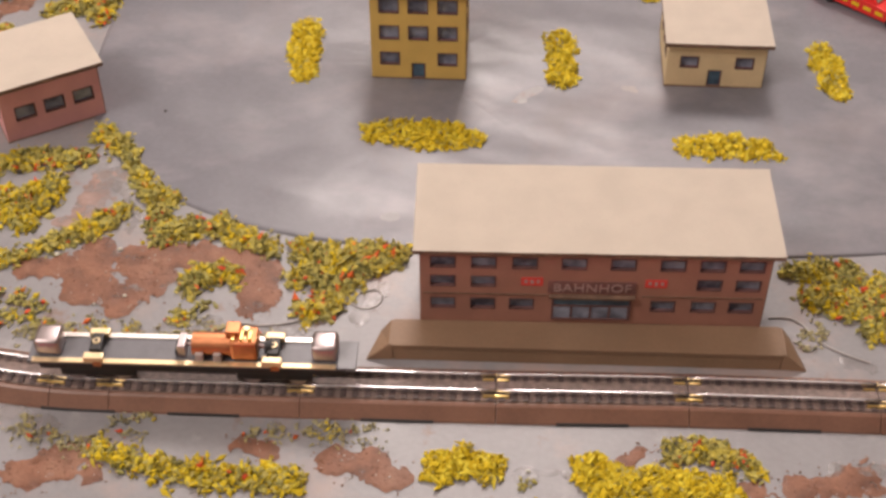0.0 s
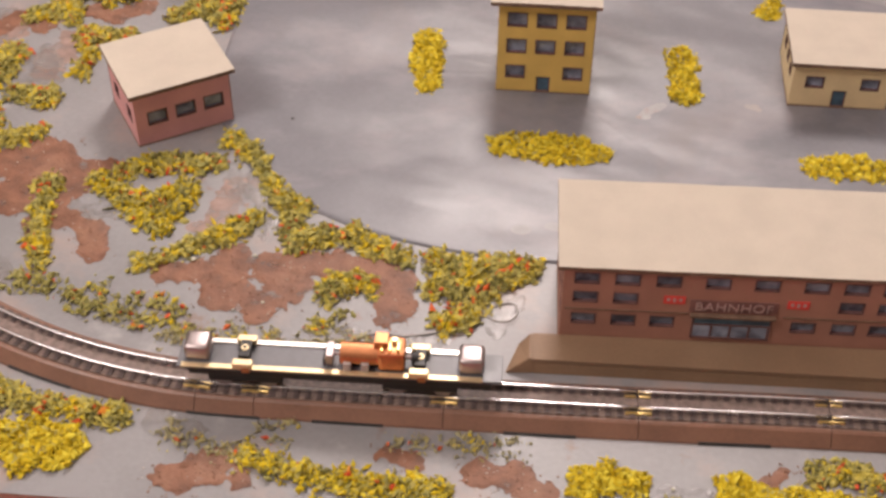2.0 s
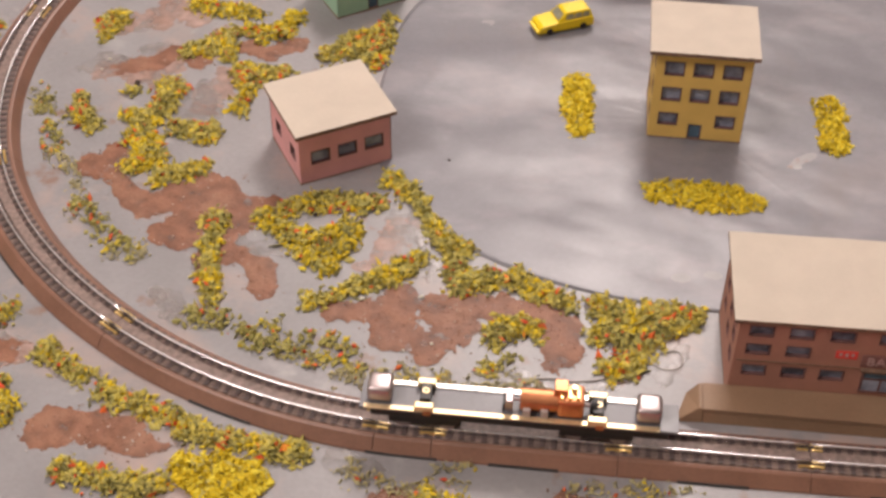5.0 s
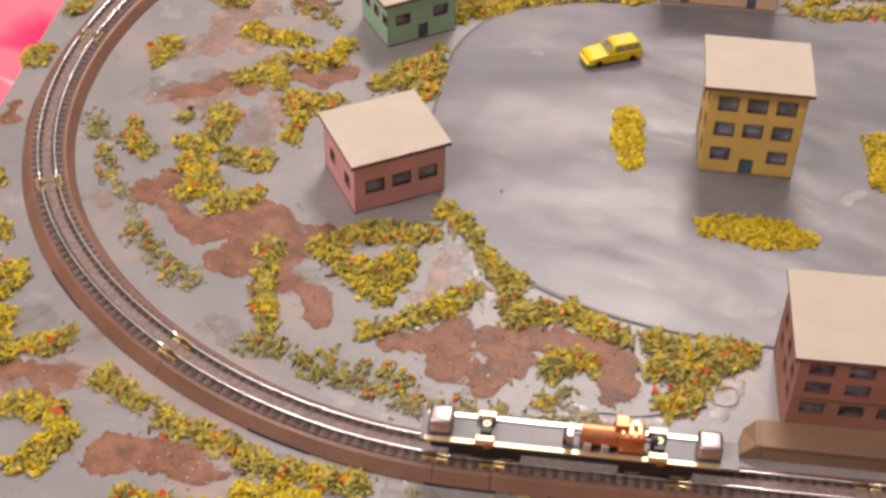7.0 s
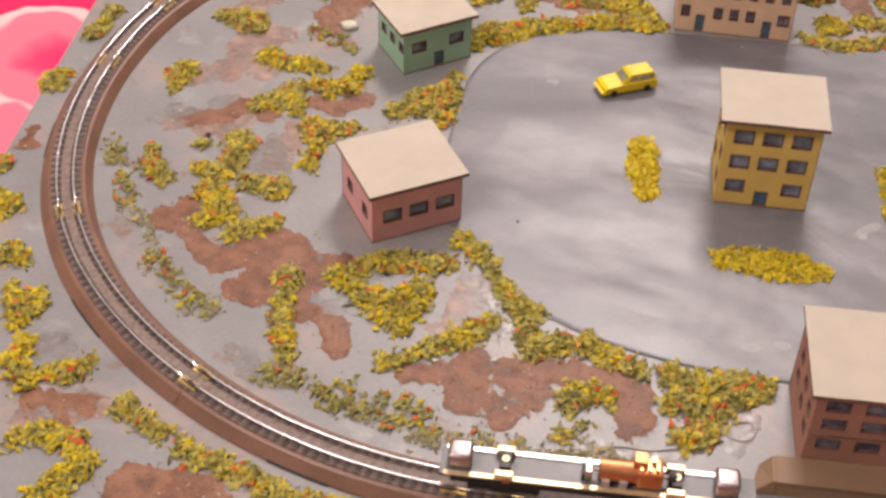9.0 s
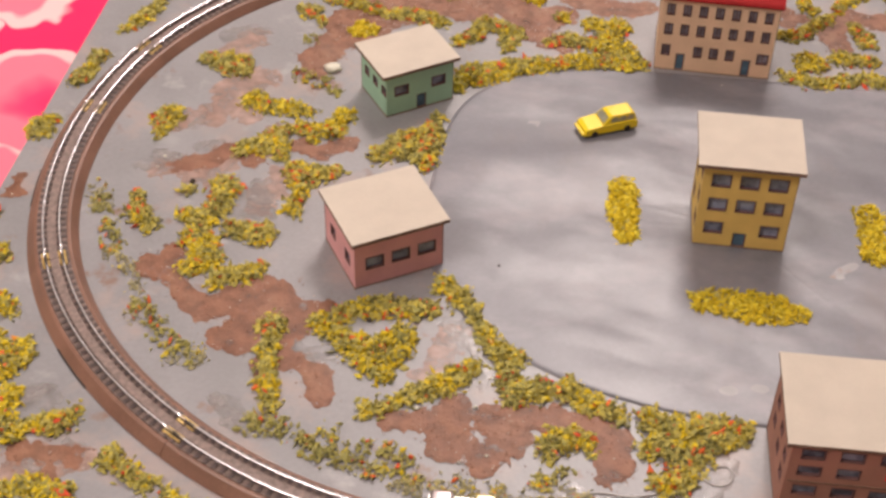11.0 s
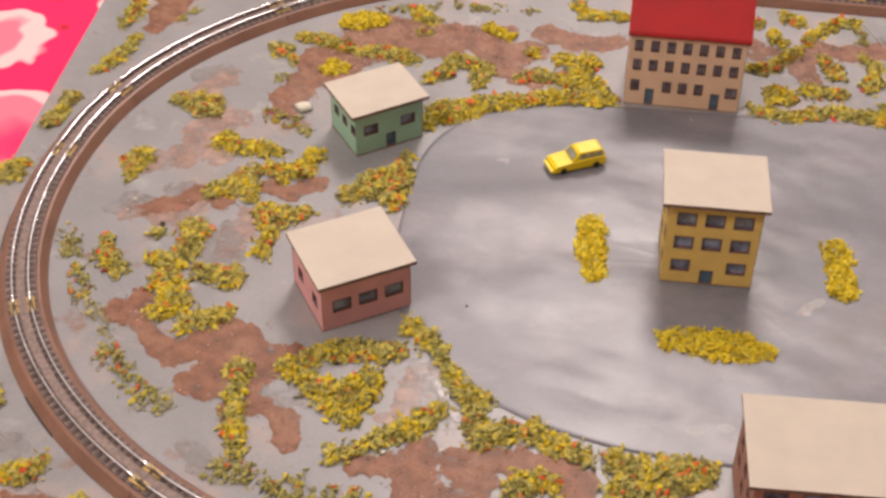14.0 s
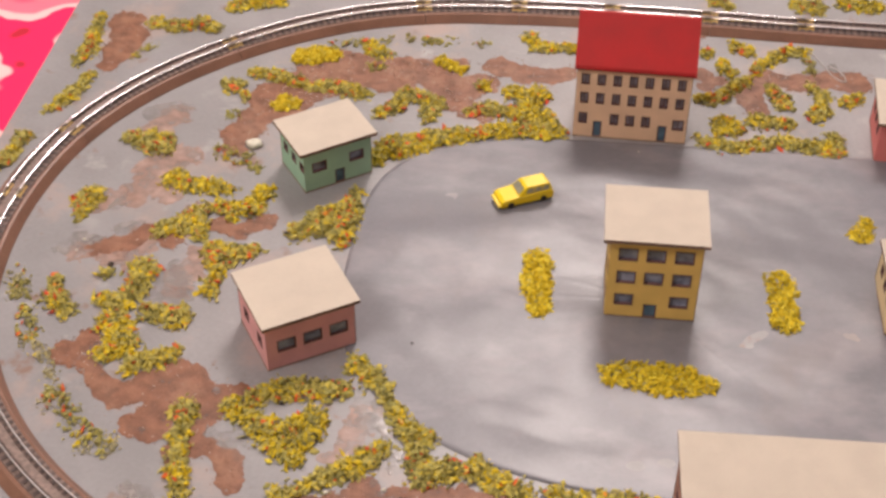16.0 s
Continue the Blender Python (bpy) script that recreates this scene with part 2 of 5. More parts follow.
def panel(w, h, th, holes):
    """An upright wall x 0..w, z 0..h, y 0..th, with rectangular openings (x0, x1, z0, z1) right through it."""
    xs = sorted({0, w, *(v for o in holes for v in o[:2])})
    zs = sorted({0, h, *(v for o in holes for v in o[2:])})
    bm = bmesh.new()
    solid = {}
    for i in range(len(xs) - 1):
        for k in range(len(zs) - 1):
            cx, cz = (xs[i] + xs[i + 1]) / 2, (zs[k] + zs[k + 1]) / 2
            solid[i, k] = not any(a < cx < b and c < cz < d for a, b, c, d in holes)
    quad = lambda *p: bm.faces.new([bm.verts.new(q) for q in p])
    for (i, k), full in solid.items():
        if not full:
            continue
        a, b, c, d = xs[i], xs[i + 1], zs[k], zs[k + 1]
        quad((a, 0, c), (b, 0, c), (b, 0, d), (a, 0, d))
        quad((a, th, d), (b, th, d), (b, th, c), (a, th, c))
        if not solid.get((i - 1, k)):
            quad((a, 0, c), (a, 0, d), (a, th, d), (a, th, c))
        if not solid.get((i + 1, k)):
            quad((b, 0, d), (b, 0, c), (b, th, c), (b, th, d))
        if not solid.get((i, k - 1)):
            quad((b, 0, c), (a, 0, c), (a, th, c), (b, th, c))
        if not solid.get((i, k + 1)):
            quad((a, 0, d), (b, 0, d), (b, th, d), (a, th, d))
    bmesh.ops.remove_doubles(bm, verts=bm.verts, dist=1e-5)
    return bm


def field(x, y, chain):
    """Distance outside a chain of round dabs (x, y, r), with the gaps between neighbours bridged."""
    best = 1e9
    for i, (a, b, r) in enumerate(chain):
        best = min(best, math.hypot(x - a, y - b) - r)
        if i + 1 < len(chain):
            c, d, s = chain[i + 1]
            dx, dy = c - a, d - b
            q = dx * dx + dy * dy
            if 0 < q < (3.2 * (r + s)) ** 2:
                t = max(0, min(1, ((x - a) * dx + (y - b) * dy) / q))
                best = min(best, math.hypot(x - a - t * dx, y - b - t * dy) - (r + t * (s - r)) * 0.85)
    return best


def dab_sheet(chain, step, ragged, z, lift, seed):
    """A thin sheet with the ragged outline of a chain of dabs: contour of the field over a fine grid."""
    x0, x1 = min(a - r for a, b, r in chain) - 0.6, max(a + r for a, b, r in chain) + 0.6
    y0, y1 = min(b - r for a, b, r in chain) - 0.6, max(b + r for a, b, r in chain) + 0.6
    nx, ny = int((x1 - x0) / step) + 2, int((y1 - y0) / step) + 2
    val = {}
    for i in range(nx):
        for k in range(ny):
            x, y = x0 + i * step, y0 + k * step
            n = noise.noise((x * 1.1 + seed, y * 1.1, seed)) + 0.6 * noise.noise((x * 3.1, y * 3.1 + seed, 2.0)) + 0.45 * noise.noise((x * 7, y * 7, seed)) + 0.25 * noise.noise((x * 15, y * 15, seed))
            val[i, k] = field(x, y, chain) + ragged * n
    bm = bmesh.new()
    seen = {}

    def vert(p, q):
        key = (p, q) if p < q else (q, p)
        if key not in seen:
            a, b = val[key[0]], val[key[1]]
            t = 0 if p == q else max(0.02, min(0.98, a / (a - b)))
            x = x0 + step * (key[0][0] + t * (key[1][0] - key[0][0]))
            y = y0 + step * (key[0][1] + t * (key[1][1] - key[0][1]))
            deep = max(0, -val[p]) if p == q else 0
            seen[key] = bm.verts.new((x, y, z + lift * min(1, deep / 0.18) * (0.8 + 0.3 * noise.noise((x * 4, y * 4, 5)))))
        return seen[key]

    for i in range(nx - 1):
        for k in range(ny - 1):
            ring = [(i, k), (i + 1, k), (i + 1, k + 1), (i, k + 1)]
            out = []
            for a, b in zip(ring, ring[1:] + ring[:1]):
                if val[a] < 0:
                    out.append(vert(a, a))
                if (val[a] < 0) != (val[b] < 0):
                    out.append(vert(a, b))
            if len(out) > 2:
                bm.faces.new(out)
    return bm

# ---- room round the table: unseen, added for bounced light and reflections ----
def slab(name, x0, x1, y0, y1, z0, z1, mat, label, category):
    return tagged(part(name, boxed(x0, x1, y0, y1, z0, z1), mat), label, category, kind="structure")


slab("floor", -160, 160, -140, 180, -86, -76, M["floor_wood"], "brown wooden room floor below the table", "floor")
slab("ceiling", -160, 160, -140, 180, 150, 158, M["ceiling_paint"], "plain white painted room ceiling", "ceiling")
slab("wall_north", -160, 160, 180, 190, -76, 150, M["wall_paint"], "plain cream painted room wall", "wall")
slab("wall_south", -160, 160, -150, -140, -76, 150, M["wall_paint"], "plain cream painted room wall", "wall")
slab("wall_east", 160, 170, -140, 180, -76, 150, M["wall_paint"], "plain cream painted room wall", "wall")
slab("wall_west", -170, -160, -140, 180, -76, 150, M["wall_paint"], "plain cream painted room wall", "wall")

# ---- table, cloth and layout board ----
BX0, BX1, BY0, BY1 = -29.1, 42.0, -20.7, 29.5


def cloth_material():
    """Printed cotton: hot pink ground, pale pink and white petals. Dark red spots stand in for shade."""
    m = bpy.data.materials.new("pink_flower_print_cloth")
    m.use_nodes = True
    n, l = m.node_tree.nodes, m.node_tree.links
    p = n["Principled BSDF"]
    p.inputs["Roughness"].default_value = 0.8
    geo, warp = n.new("ShaderNodeNewGeometry"), n.new("ShaderNodeTexNoise")
    warp.inputs["Scale"].default_value = 26
    l.new(geo.outputs["Position"], warp.inputs["Vector"])
    mix = n.new("ShaderNodeMix")
    mix.data_type, mix.blend_type = "RGBA", "LINEAR_LIGHT"
    mix.inputs["Factor"].default_value = 0.016
    l.new(geo.outputs["Position"], mix.inputs["A"])
    l.new(warp.outputs["Color"], mix.inputs["B"])

    def layer(scale, stops, under, fac=None):
        """Round petals on what lies under them: colours by the distance from each petal's middle, the last one clear."""
        tex, ramp, over = n.new("ShaderNodeTexVoronoi"), n.new("ShaderNodeValToRGB"), n.new("ShaderNodeMix")
        tex.inputs["Scale"].default_value = scale
        l.new(mix.outputs["Result"], tex.inputs["Vector"])
        e = ramp.color_ramp.elements
        while len(e) < len(stops):
            e.new(0.99)
        for slot, (at, colour) in zip(e, stops):
            slot.position, slot.color = at, colour
        l.new(tex.outputs["Distance"], ramp.inputs[0])
        over.data_type = "RGBA"
        l.new(ramp.outputs["Alpha"], over.inputs["Factor"])
        l.new(ramp.outputs[0], over.inputs["B"])
        if isinstance(under, tuple):
            over.inputs["A"].default_value = under
        else:
            l.new(under, over.inputs["A"])
        return over.outputs["Result"]

    hot, deep, pale, white, lemon = (0.88, 0.006, 0.105, 1), (0.48, 0.005, 0.025, 1), (0.86, 0.17, 0.25, 1), (0.88, 0.52, 0.52, 1), (0.86, 0.66, 0.22, 1)
    base = layer(27, [(0.0, deep), (0.10, deep), (0.17, (*hot[:3], 0))], hot)
    base = layer(11, [(0.0, lemon), (0.09, lemon), (0.12, (*lemon[:3], 0))], base)
    base = layer(13.0, [(0.0, hot), (0.15, (0.86, 0.03, 0.14, 1)), (0.27, pale), (0.45, pale), (0.48, white), (0.54, white), (0.555, (*white[:3], 0))], base)
    l.new(base, p.inputs["Base Color"])
    return m


table = thing("table", "wooden table under a pink flowered cloth", "table", at=(4, 6, -3.4))
part("tabletop", boxed(-58, 58, -42, 44, -3.0, 0.0, bevel=0.4), M["floor_wood"], table)
for sx in (-54, 54):
    for sy in (-38, 40):
        part("leg", boxed(sx - 2.5, sx + 2.5, sy - 2.5, sy + 2.5, -72.6, -3.0, bevel=0.3), M["floor_wood"], table)

bm = bmesh.new()
bmesh.ops.create_grid(bm, x_segments=150, y_segments=110, size=1.0)
for v in bm.verts:
    x, y = 4 + v.co.x * 57, 7 + v.co.y * 42
    inside = max(0, min(1, min(x - BX0 + 2, BX1 + 2 - x, y - BY0 + 2, BY1 + 2 - y) / 3))
    z = -3.15 + (1 - inside) * (0.25 + 0.3 * noise.noise((x * 0.16, y * 0.11, 3)) + 0.12 * noise.noise((x * 0.5, y * 0.4, 7)))
    v.co = (x, y, z)
tagged(part("tablecloth", bm, cloth_material(), smooth=True), "hot pink cotton tablecloth printed with large flowers", "tablecloth")

board = thing("layout_board", "grey painted layout board lying on the cloth", "board", at=(0, 0, 0))
tagged(board, kind="structure")
bm = bmesh.new()
bmesh.ops.create_grid(bm, x_segments=240, y_segments=170, size=1.0)
for v in bm.verts:
    x, y = (BX0 + BX1) / 2 + v.co.x * (BX1 - BX0) / 2, (BY0 + BY1) / 2 + v.co.y * (BY1 - BY0) / 2
    v.co = (x, y, 0.02 * noise.noise((x * 0.35, y * 0.35, 1)) + 0.012 * noise.noise((x * 1.4, y * 1.4, 4)))
part("ground", bm, M["ground"], board, smooth=True)
part("board_edge", boxed(BX0 + 0.03, BX1 - 0.03, BY0 + 0.03, BY1 - 0.03, -3.1, -0.06, bevel=0.05), M["wood"], board)

# crinkled grey sheet that makes the town square
SX0, SX1, SY0, SY1 = -11.1, 27.0, -9.6, 12.2


def outline(a):
    """The sheet's edge at the angle a round its middle: a rounded rectangle, wider rounding at its west end."""
    cx, cy = 3.0, 1.3
    dx, dy = math.cos(a), math.sin(a)
    px = 2.3 if dx < 0 and dy < 0 else (3.8 if dx < 0 else 4.0)
    hx, hy = (cx - SX0 if dx < 0 else SX1 - cx), (cy - SY0 if dy < 0 else SY1 - cy)
    k = (abs(dx / hx) ** px + abs(dy / hy) ** px) ** (-1 / px)
    return cx, cy, k * dx, k * dy


bm = bmesh.new()
RINGS, SEG = 90, 360
grid = []
for i in range(RINGS + 1):
    row = []
    for j in range(SEG):
        cx, cy, ex, ey = outline(2 * math.pi * j / SEG)
        s = i / RINGS
        x, y = cx + ex * s, cy + ey * s
        crease = 0
        for k, (hx, hy) in enumerate(((1.8, 1.0), (13.2, 1.5))):
            a, far = math.atan2(y - hy, x - hx), math.hypot(x - hx, y - hy)
            fold = 1 - abs(noise.noise((math.cos(a) * 2.2, math.sin(a) * 2.2, k * 5.3 + far * 0.05)))
            crease += fold ** 9 * math.exp(-far / 4.5) * min(1, far / 2.5)
        roll = noise.noise((x * 0.16 + y * 0.1, y * 0.26 - x * 0.05, 2))
        z = 0.05 + min(1, (1 - s) * 6) * (0.018 * crease + 0.15 * roll + 0.025 * noise.noise((x * 0.55 + y * 0.3, y * 0.8, 6)) + 0.006 * noise.noise((x * 1.6, y * 2.2, 8)) + 0.03)
        row.append(bm.verts.new((x, y, z if i < RINGS else 0.03)))
    grid.append(row)
for i in range(RINGS):
    for j in range(SEG):
        bm.faces.new((grid[i][j], grid[i + 1][j], grid[i + 1][(j + 1) % SEG], grid[i][(j + 1) % SEG]))
lip = [bm.verts.new((v.co.x, v.co.y, -0.02)) for v in grid[RINGS]]
for j in range(SEG):
    bm.faces.new((grid[RINGS][j], lip[j], lip[(j + 1) % SEG], grid[RINGS][(j + 1) % SEG]))
bmesh.ops.remove_doubles(bm, verts=bm.verts, dist=1e-4)
tagged(part("town_square_sheet", bm, M["sheet"], smooth=True), "crinkled satin grey sheet forming the town square", "sheet", kind="structure")

# ---- railway track ----
XL, XR, YC, R = -7.2, 22.5, 3.45, 19.5
LEN = XR - XL


def oval(s):
    """Place and heading on the true oval's centre line, s centimetres from its south-west tangent point, anticlockwise."""
    s %= 2 * LEN + 2 * math.pi * R
    if s < LEN:
        return XL + s, YC - R, 0.0
    s -= LEN
    if s < math.pi * R:
        a = s / R - math.pi / 2
        return XR + R * math.cos(a), YC + R * math.sin(a), a + math.pi / 2
    s -= math.pi * R
    if s < LEN:
        return XR - s, YC + R, math.pi
    a = (s - LEN) / R + math.pi / 2
    return XL + R * math.cos(a), YC + R * math.sin(a), a + math.pi / 2


HALF = LEN + math.pi * R
# how far the loosely joined sections lie outside the true oval: (station, offset)
SLACK = [(0.7, 0.18), (6.5, 0.14), (12.5, 0.06), (18.2, -0.08), (LEN, -0.1), (HALF, -0.05), (HALF + 12.3, 0.12), (HALF + 17.0, 0.32), (HALF + 22.5, 0.46), (HALF + 27.5, 0.36)]
SLACK += [(HALF + LEN + R * radians(a - 90), o) for a, o in ((99, 0.05), (130, -0.38), (161, -0.04), (176, 0.04), (206, 0.36), (237, 0.16))]
SLACK.append((2 * HALF + 0.7, 0.18))


def slack(s):
    s = (s - 0.7) % (2 * HALF) + 0.7
    for k in range(len(SLACK) - 1):
        (a, p), (b, q) = SLACK[k], SLACK[k + 1]
        if a <= s <= b:
            before, after = SLACK[max(0, k - 1)], SLACK[min(len(SLACK) - 1, k + 2)]
            m0 = (q - before[1]) / (b - before[0])
            m1 = (after[1] - p) / (after[0] - a)
            w, t = b - a, (s - a) / (b - a)
            return (2 * t ** 3 - 3 * t * t + 1) * p + (t ** 3 - 2 * t * t + t) * w * m0 + (3 * t * t - 2 * t ** 3) * q + (t ** 3 - t * t) * w * m1
    return SLACK[0][1]


def on_track(s):
    """Place and heading on the laid track's centre line."""
    x, y, h = oval(s)
    o = slack(s)
    bend = math.atan((slack(s + 0.2) - slack(s - 0.2)) / 0.4)
    return x + o * math.sin(h), y - o * math.cos(h), h - bend


def sweep(s0, s1, profile, close=True):
    """A prism along the track between two stations; profile points are (outward offset, height)."""
    bm = bmesh.new()
    n = max(2, int((s1 - s0) / 0.55))
    rings = []
    for i in range(n + 1):
        x, y, h = on_track(s0 + (s1 - s0) * i / n)
        rings.append([bm.verts.new((x + o * math.sin(h), y - o * math.cos(h), z)) for o, z in profile])
    m = len(profile)
    for a, b in zip(rings, rings[1:]):
        for k in range(m):
            bm.faces.new((a[k], a[(k + 1) % m], b[(k + 1) % m], b[k]))
    bm.faces.new(rings[0][::-1])
    bm.faces.new(rings[-1])
    bmesh.ops.recalc_face_normals(bm, faces=bm.faces)
    return bm


def railhead(o, w, z0, z1):
    """Rail section: web, and a head rounded over the top."""
    arc = [(o + w / 2 * math.cos(a), z1 - 0.018 + 0.018 * math.sin(a)) for a in [math.pi * k / 8 for k in range(9)]]
    return [(o - w * 0.35, z0), (o + w * 0.35, z0)] + arc


def oblong(o, w, z0, z1):
    return [(o - w / 2, z0), (o + w / 2, z0), (o + w / 2, z1 - 0.015), (o + w / 2 - 0.012, z1), (o - w / 2 + 0.012, z1), (o - w / 2, z1 - 0.015)]


south = [x - XL for x in (-6.6, -0.75, 5.2, 11.05, 16.8)]
east = [LEN + R * radians(a) for a in (4, 34, 64, 94, 124, 154)]
north = [HALF + XR - x for x in (21.0, 15.6, 10.2, 5.2, 0.0, -5.0)]
west = [HALF + LEN + R * radians(a - 90) for a in (98.6, 130.4, 161, 176, 206, 237.3, 266.5)]
JOINTS = south + east + north + west + [south[0] + 2 * HALF]
BED = [(-1.02, 0.0), (1.06, 0.0), (1.04, 0.07), (0.74, 0.42), (0.66, 0.46), (-0.66, 0.46), (-0.74, 0.42), (-1.0, 0.07)]
tie_mesh = None
for s0, s1 in zip(JOINTS, JOINTS[1:]):
    x, y, h = on_track((s0 + s1) / 2)
    curved = not (s0 < LEN - 3 or HALF < s0 < HALF + LEN - 3)
    sec = thing("track_section", "curved brown roadbed track with silver rails" if curved else "straight brown roadbed track with silver rails", "railway track", "oval of track")
    part("roadbed", sweep(s0 + 0.012, s1 - 0.012, BED), M["bed"], sec)
    part("ballast_strip", sweep(s0 + 0.012, s1 - 0.012, [(-0.6, 0.455), (0.6, 0.455), (0.57, 0.515), (-0.57, 0.515)]), M["ballast"], sec)
    part("centre_fill", sweep(s0 + 0.012, s1 - 0.012, [(-0.2, 0.5), (0.2, 0.5), (0.17, 0.568), (-0.17, 0.568)]), M["ballast"], sec)
    for o in (-0.325, 0.325):
        part("rail", sweep(s0 + 0.01, s1 - 0.01, railhead(o, 0.07, 0.545, 0.75)), M["rail"], sec, "shiny nickel silver rail", smooth=True)
    for o, long in ((0.43, True), (-0.43, True), (-0.225, False), (0.225, False)):
        for a, b in ([(-0.4, 0.4)] if long else [(-0.4, -0.06), (0.06, 0.4)]):
            part("joiner", sweep(s0 + a, s0 + b, oblong(o, 0.09, 0.50, 0.60)), M["brass"], sec, "brass rail joiner")
    mid = (s0 + s1) / 2
    part("clip_slot", sweep(mid - 1.1, mid + 1.1, [(0.9, 0.0), (1.09, 0.0), (1.075, 0.07), (0.95, 0.1)]), M["black"], sec, "dark slot in the roadbed's foot")
    n = max(2, round((s1 - s0) / 0.372))
    for i in range(n):
        x, y, h = on_track(s0 + (s1 - s0) * (i + 0.5) / n)
        if tie_mesh is None:
            ob = part("sleeper", boxed(-0.085, 0.085, -0.58, 0.58, 0.47, 0.555, bevel=0.015), M["tie"], sec)
            tie_mesh = ob.data
        else:
            ob = new("sleeper", tie_mesh)
            ob.parent = sec
        ob.matrix_world = pose(x * CM, y * CM, 0, 0, 0, math.degrees(h))

# ---- card houses ----


def window(house, x0, x1, z0, z1, wall_at, bars=1):
    """A framed window in a wall's opening, its pane set back. wall_at: matrix of the wall."""
    f = 0.04
    bm = panel(x1 - x0, z1 - z0, 0.17, [(f, x1 - x0 - f, f, z1 - z0 - f)])
    win = part("window", bm, M["frame"], house)
    win.matrix_local = wall_at @ pose(x0 * CM, -0.012 * CM, z0 * CM)
    pane = part("pane", boxed(f - 0.01, x1 - x0 - f + 0.01, 0.13, 0.15, f - 0.01, z1 - z0 - f + 0.01), M["pale_pane"] if bars == 2 else M["pane"], win)
    if bars == 2:
        c = (x1 - x0) / 2
        part("glazing_bar", boxed(c - 0.018, c + 0.018, -0.004, 0.045, f, z1 - z0 - f), M["frame"], win)
    return win


def card_house(name, label, at, rz, w, d, h, wall, front, doors=(), left=(), right=(), over=(0.2, 0.25, 0.2, 0.2), roof="flat", group="card houses in the town", bars=1, roof_thick=0.17, rise=0.0):
    """A cut-card house: four walls with openings, framed windows, doors and a roof. at: its front left foot."""
    house = thing(name, label, "model house", group, at, rz)
    th = 0.09
    gap = th + 0.002
    inner = lambda some: [(a - gap, b - gap, c, e) for a, b, c, e in some]
    faces = [(pose(0, 0, 0), w, list(front), list(doors)), (pose(0, (d - gap) * CM, 0, 0, 0, -90), d - 2 * gap, inner(left), []), (pose(w * CM, gap * CM, 0, 0, 0, 90), d - 2 * gap, inner(right), []), (pose(w * CM, d * CM, 0, 0, 0, 180), w, [], [])]
    for i, (m, wide, wins, drs) in enumerate(faces):
        bm = panel(wide, h, th, [(a, b, c, e) for a, b, c, e in wins] + [(a, b, 0.012, e) for a, b, e in drs])
        ob = part("wall", bm, wall, house)
        ob.matrix_local = m
        for a, b, c, e in wins:
            window(house, a, b, c, e, m, bars)
        for a, b, e in drs:
            dr = part("door", panel(b - a, e - 0.012, 0.05, [(0.06, b - a - 0.06, 0.06, e - 0.08)]), M["frame"], house, "dark door")
            dr.matrix_local = m @ pose(a * CM, 0.04 * CM, 0.012 * CM)
            part("pane", boxed(0.05, b - a - 0.05, 0.02, 0.04, 0.05, e - 0.07), M["door_blue"], dr, "blue door leaf")
    for x, y in ((w, 0), (0, d)):
        part("corner_strip", boxed(x - 0.012, x + 0.012, y - 0.012, y + 0.012, 0.06, h - 0.01), M["card_edge"], house, "dark cut card corner")
    # card edge whose dark colour also stands in for shade at the foot
    part("foot_strip", boxed(-0.02, w + 0.02, -0.02, d + 0.02, -0.08, 0.05), M["card_edge"], house, "dark card edge at the foot, standing in for base shade too")
    l, f, r, b = over
    if roof == "flat":
        bm = bmesh.new()
        nx, ny = 24, 18
        bmesh.ops.create_grid(bm, x_segments=nx, y_segments=ny, size=0.5)
        for v in bm.verts:
            x, y = -l + (v.co.x + 0.5) * (w + l + r), -f + (v.co.y + 0.5) * (d + f + b)
            edge = abs(v.co.x) > 0.499 or abs(v.co.y) > 0.499
            jig = 0.018 * noise.noise((x * 9 + at[0], y * 9 + at[1], 2)) if edge else 0
            v.co = (x + jig, y + jig, h + rise * (y + f) / (d + f + b) + roof_thick + 0.012 * noise.noise((x * 0.8 + at[0], y * 0.8, 4)))
        base = bmesh.ops.extrude_face_region(bm, geom=bm.faces[:])
        for v in base["geom"]:
            if isinstance(v, bmesh.types.BMVert):
                v.co.z -= roof_thick
        bmesh.ops.recalc_face_normals(bm, faces=bm.faces)
        for face in bm.faces:
            face.material_index = 1 if abs(face.normal.z) < 0.5 else 0
        part("roof", bm, [M["card"], M["card_edge"]], house, "flat beige card roof")
    else:
        ridge_y, ridge_z = d / 2, roof
        bm = bmesh.new()
        prof = [(-f, h - 0.1), (-f - 0.06, h + 0.04), (-f, h + 0.16), (ridge_y - 0.08, ridge_z + 0.14), (ridge_y + 0.08, ridge_z + 0.14), (d + b, h + 0.16), (d + b + 0.06, h + 0.04), (d + b, h - 0.1), (ridge_y, ridge_z - 0.06)]
        rows = []
        for i in range(25):
            x = -l + (w + l + r) * i / 24
            rows.append([bm.verts.new((x, y, z + 0.012 * noise.noise((x * 2, y * 3, z)))) for y, z in prof])
        m = len(prof)
        for p, q in zip(rows, rows[1:]):
            for k in range(m):
                bm.faces.new((p[k], p[(k + 1) % m], q[(k + 1) % m], q[k]))
        bm.faces.new(rows[0][::-1])
        bm.faces.new(rows[-1])
        bmesh.ops.recalc_face_normals(bm, faces=bm.faces)
        part("roof", bm, M["red_roof"], house, "steep dark red felt roof")
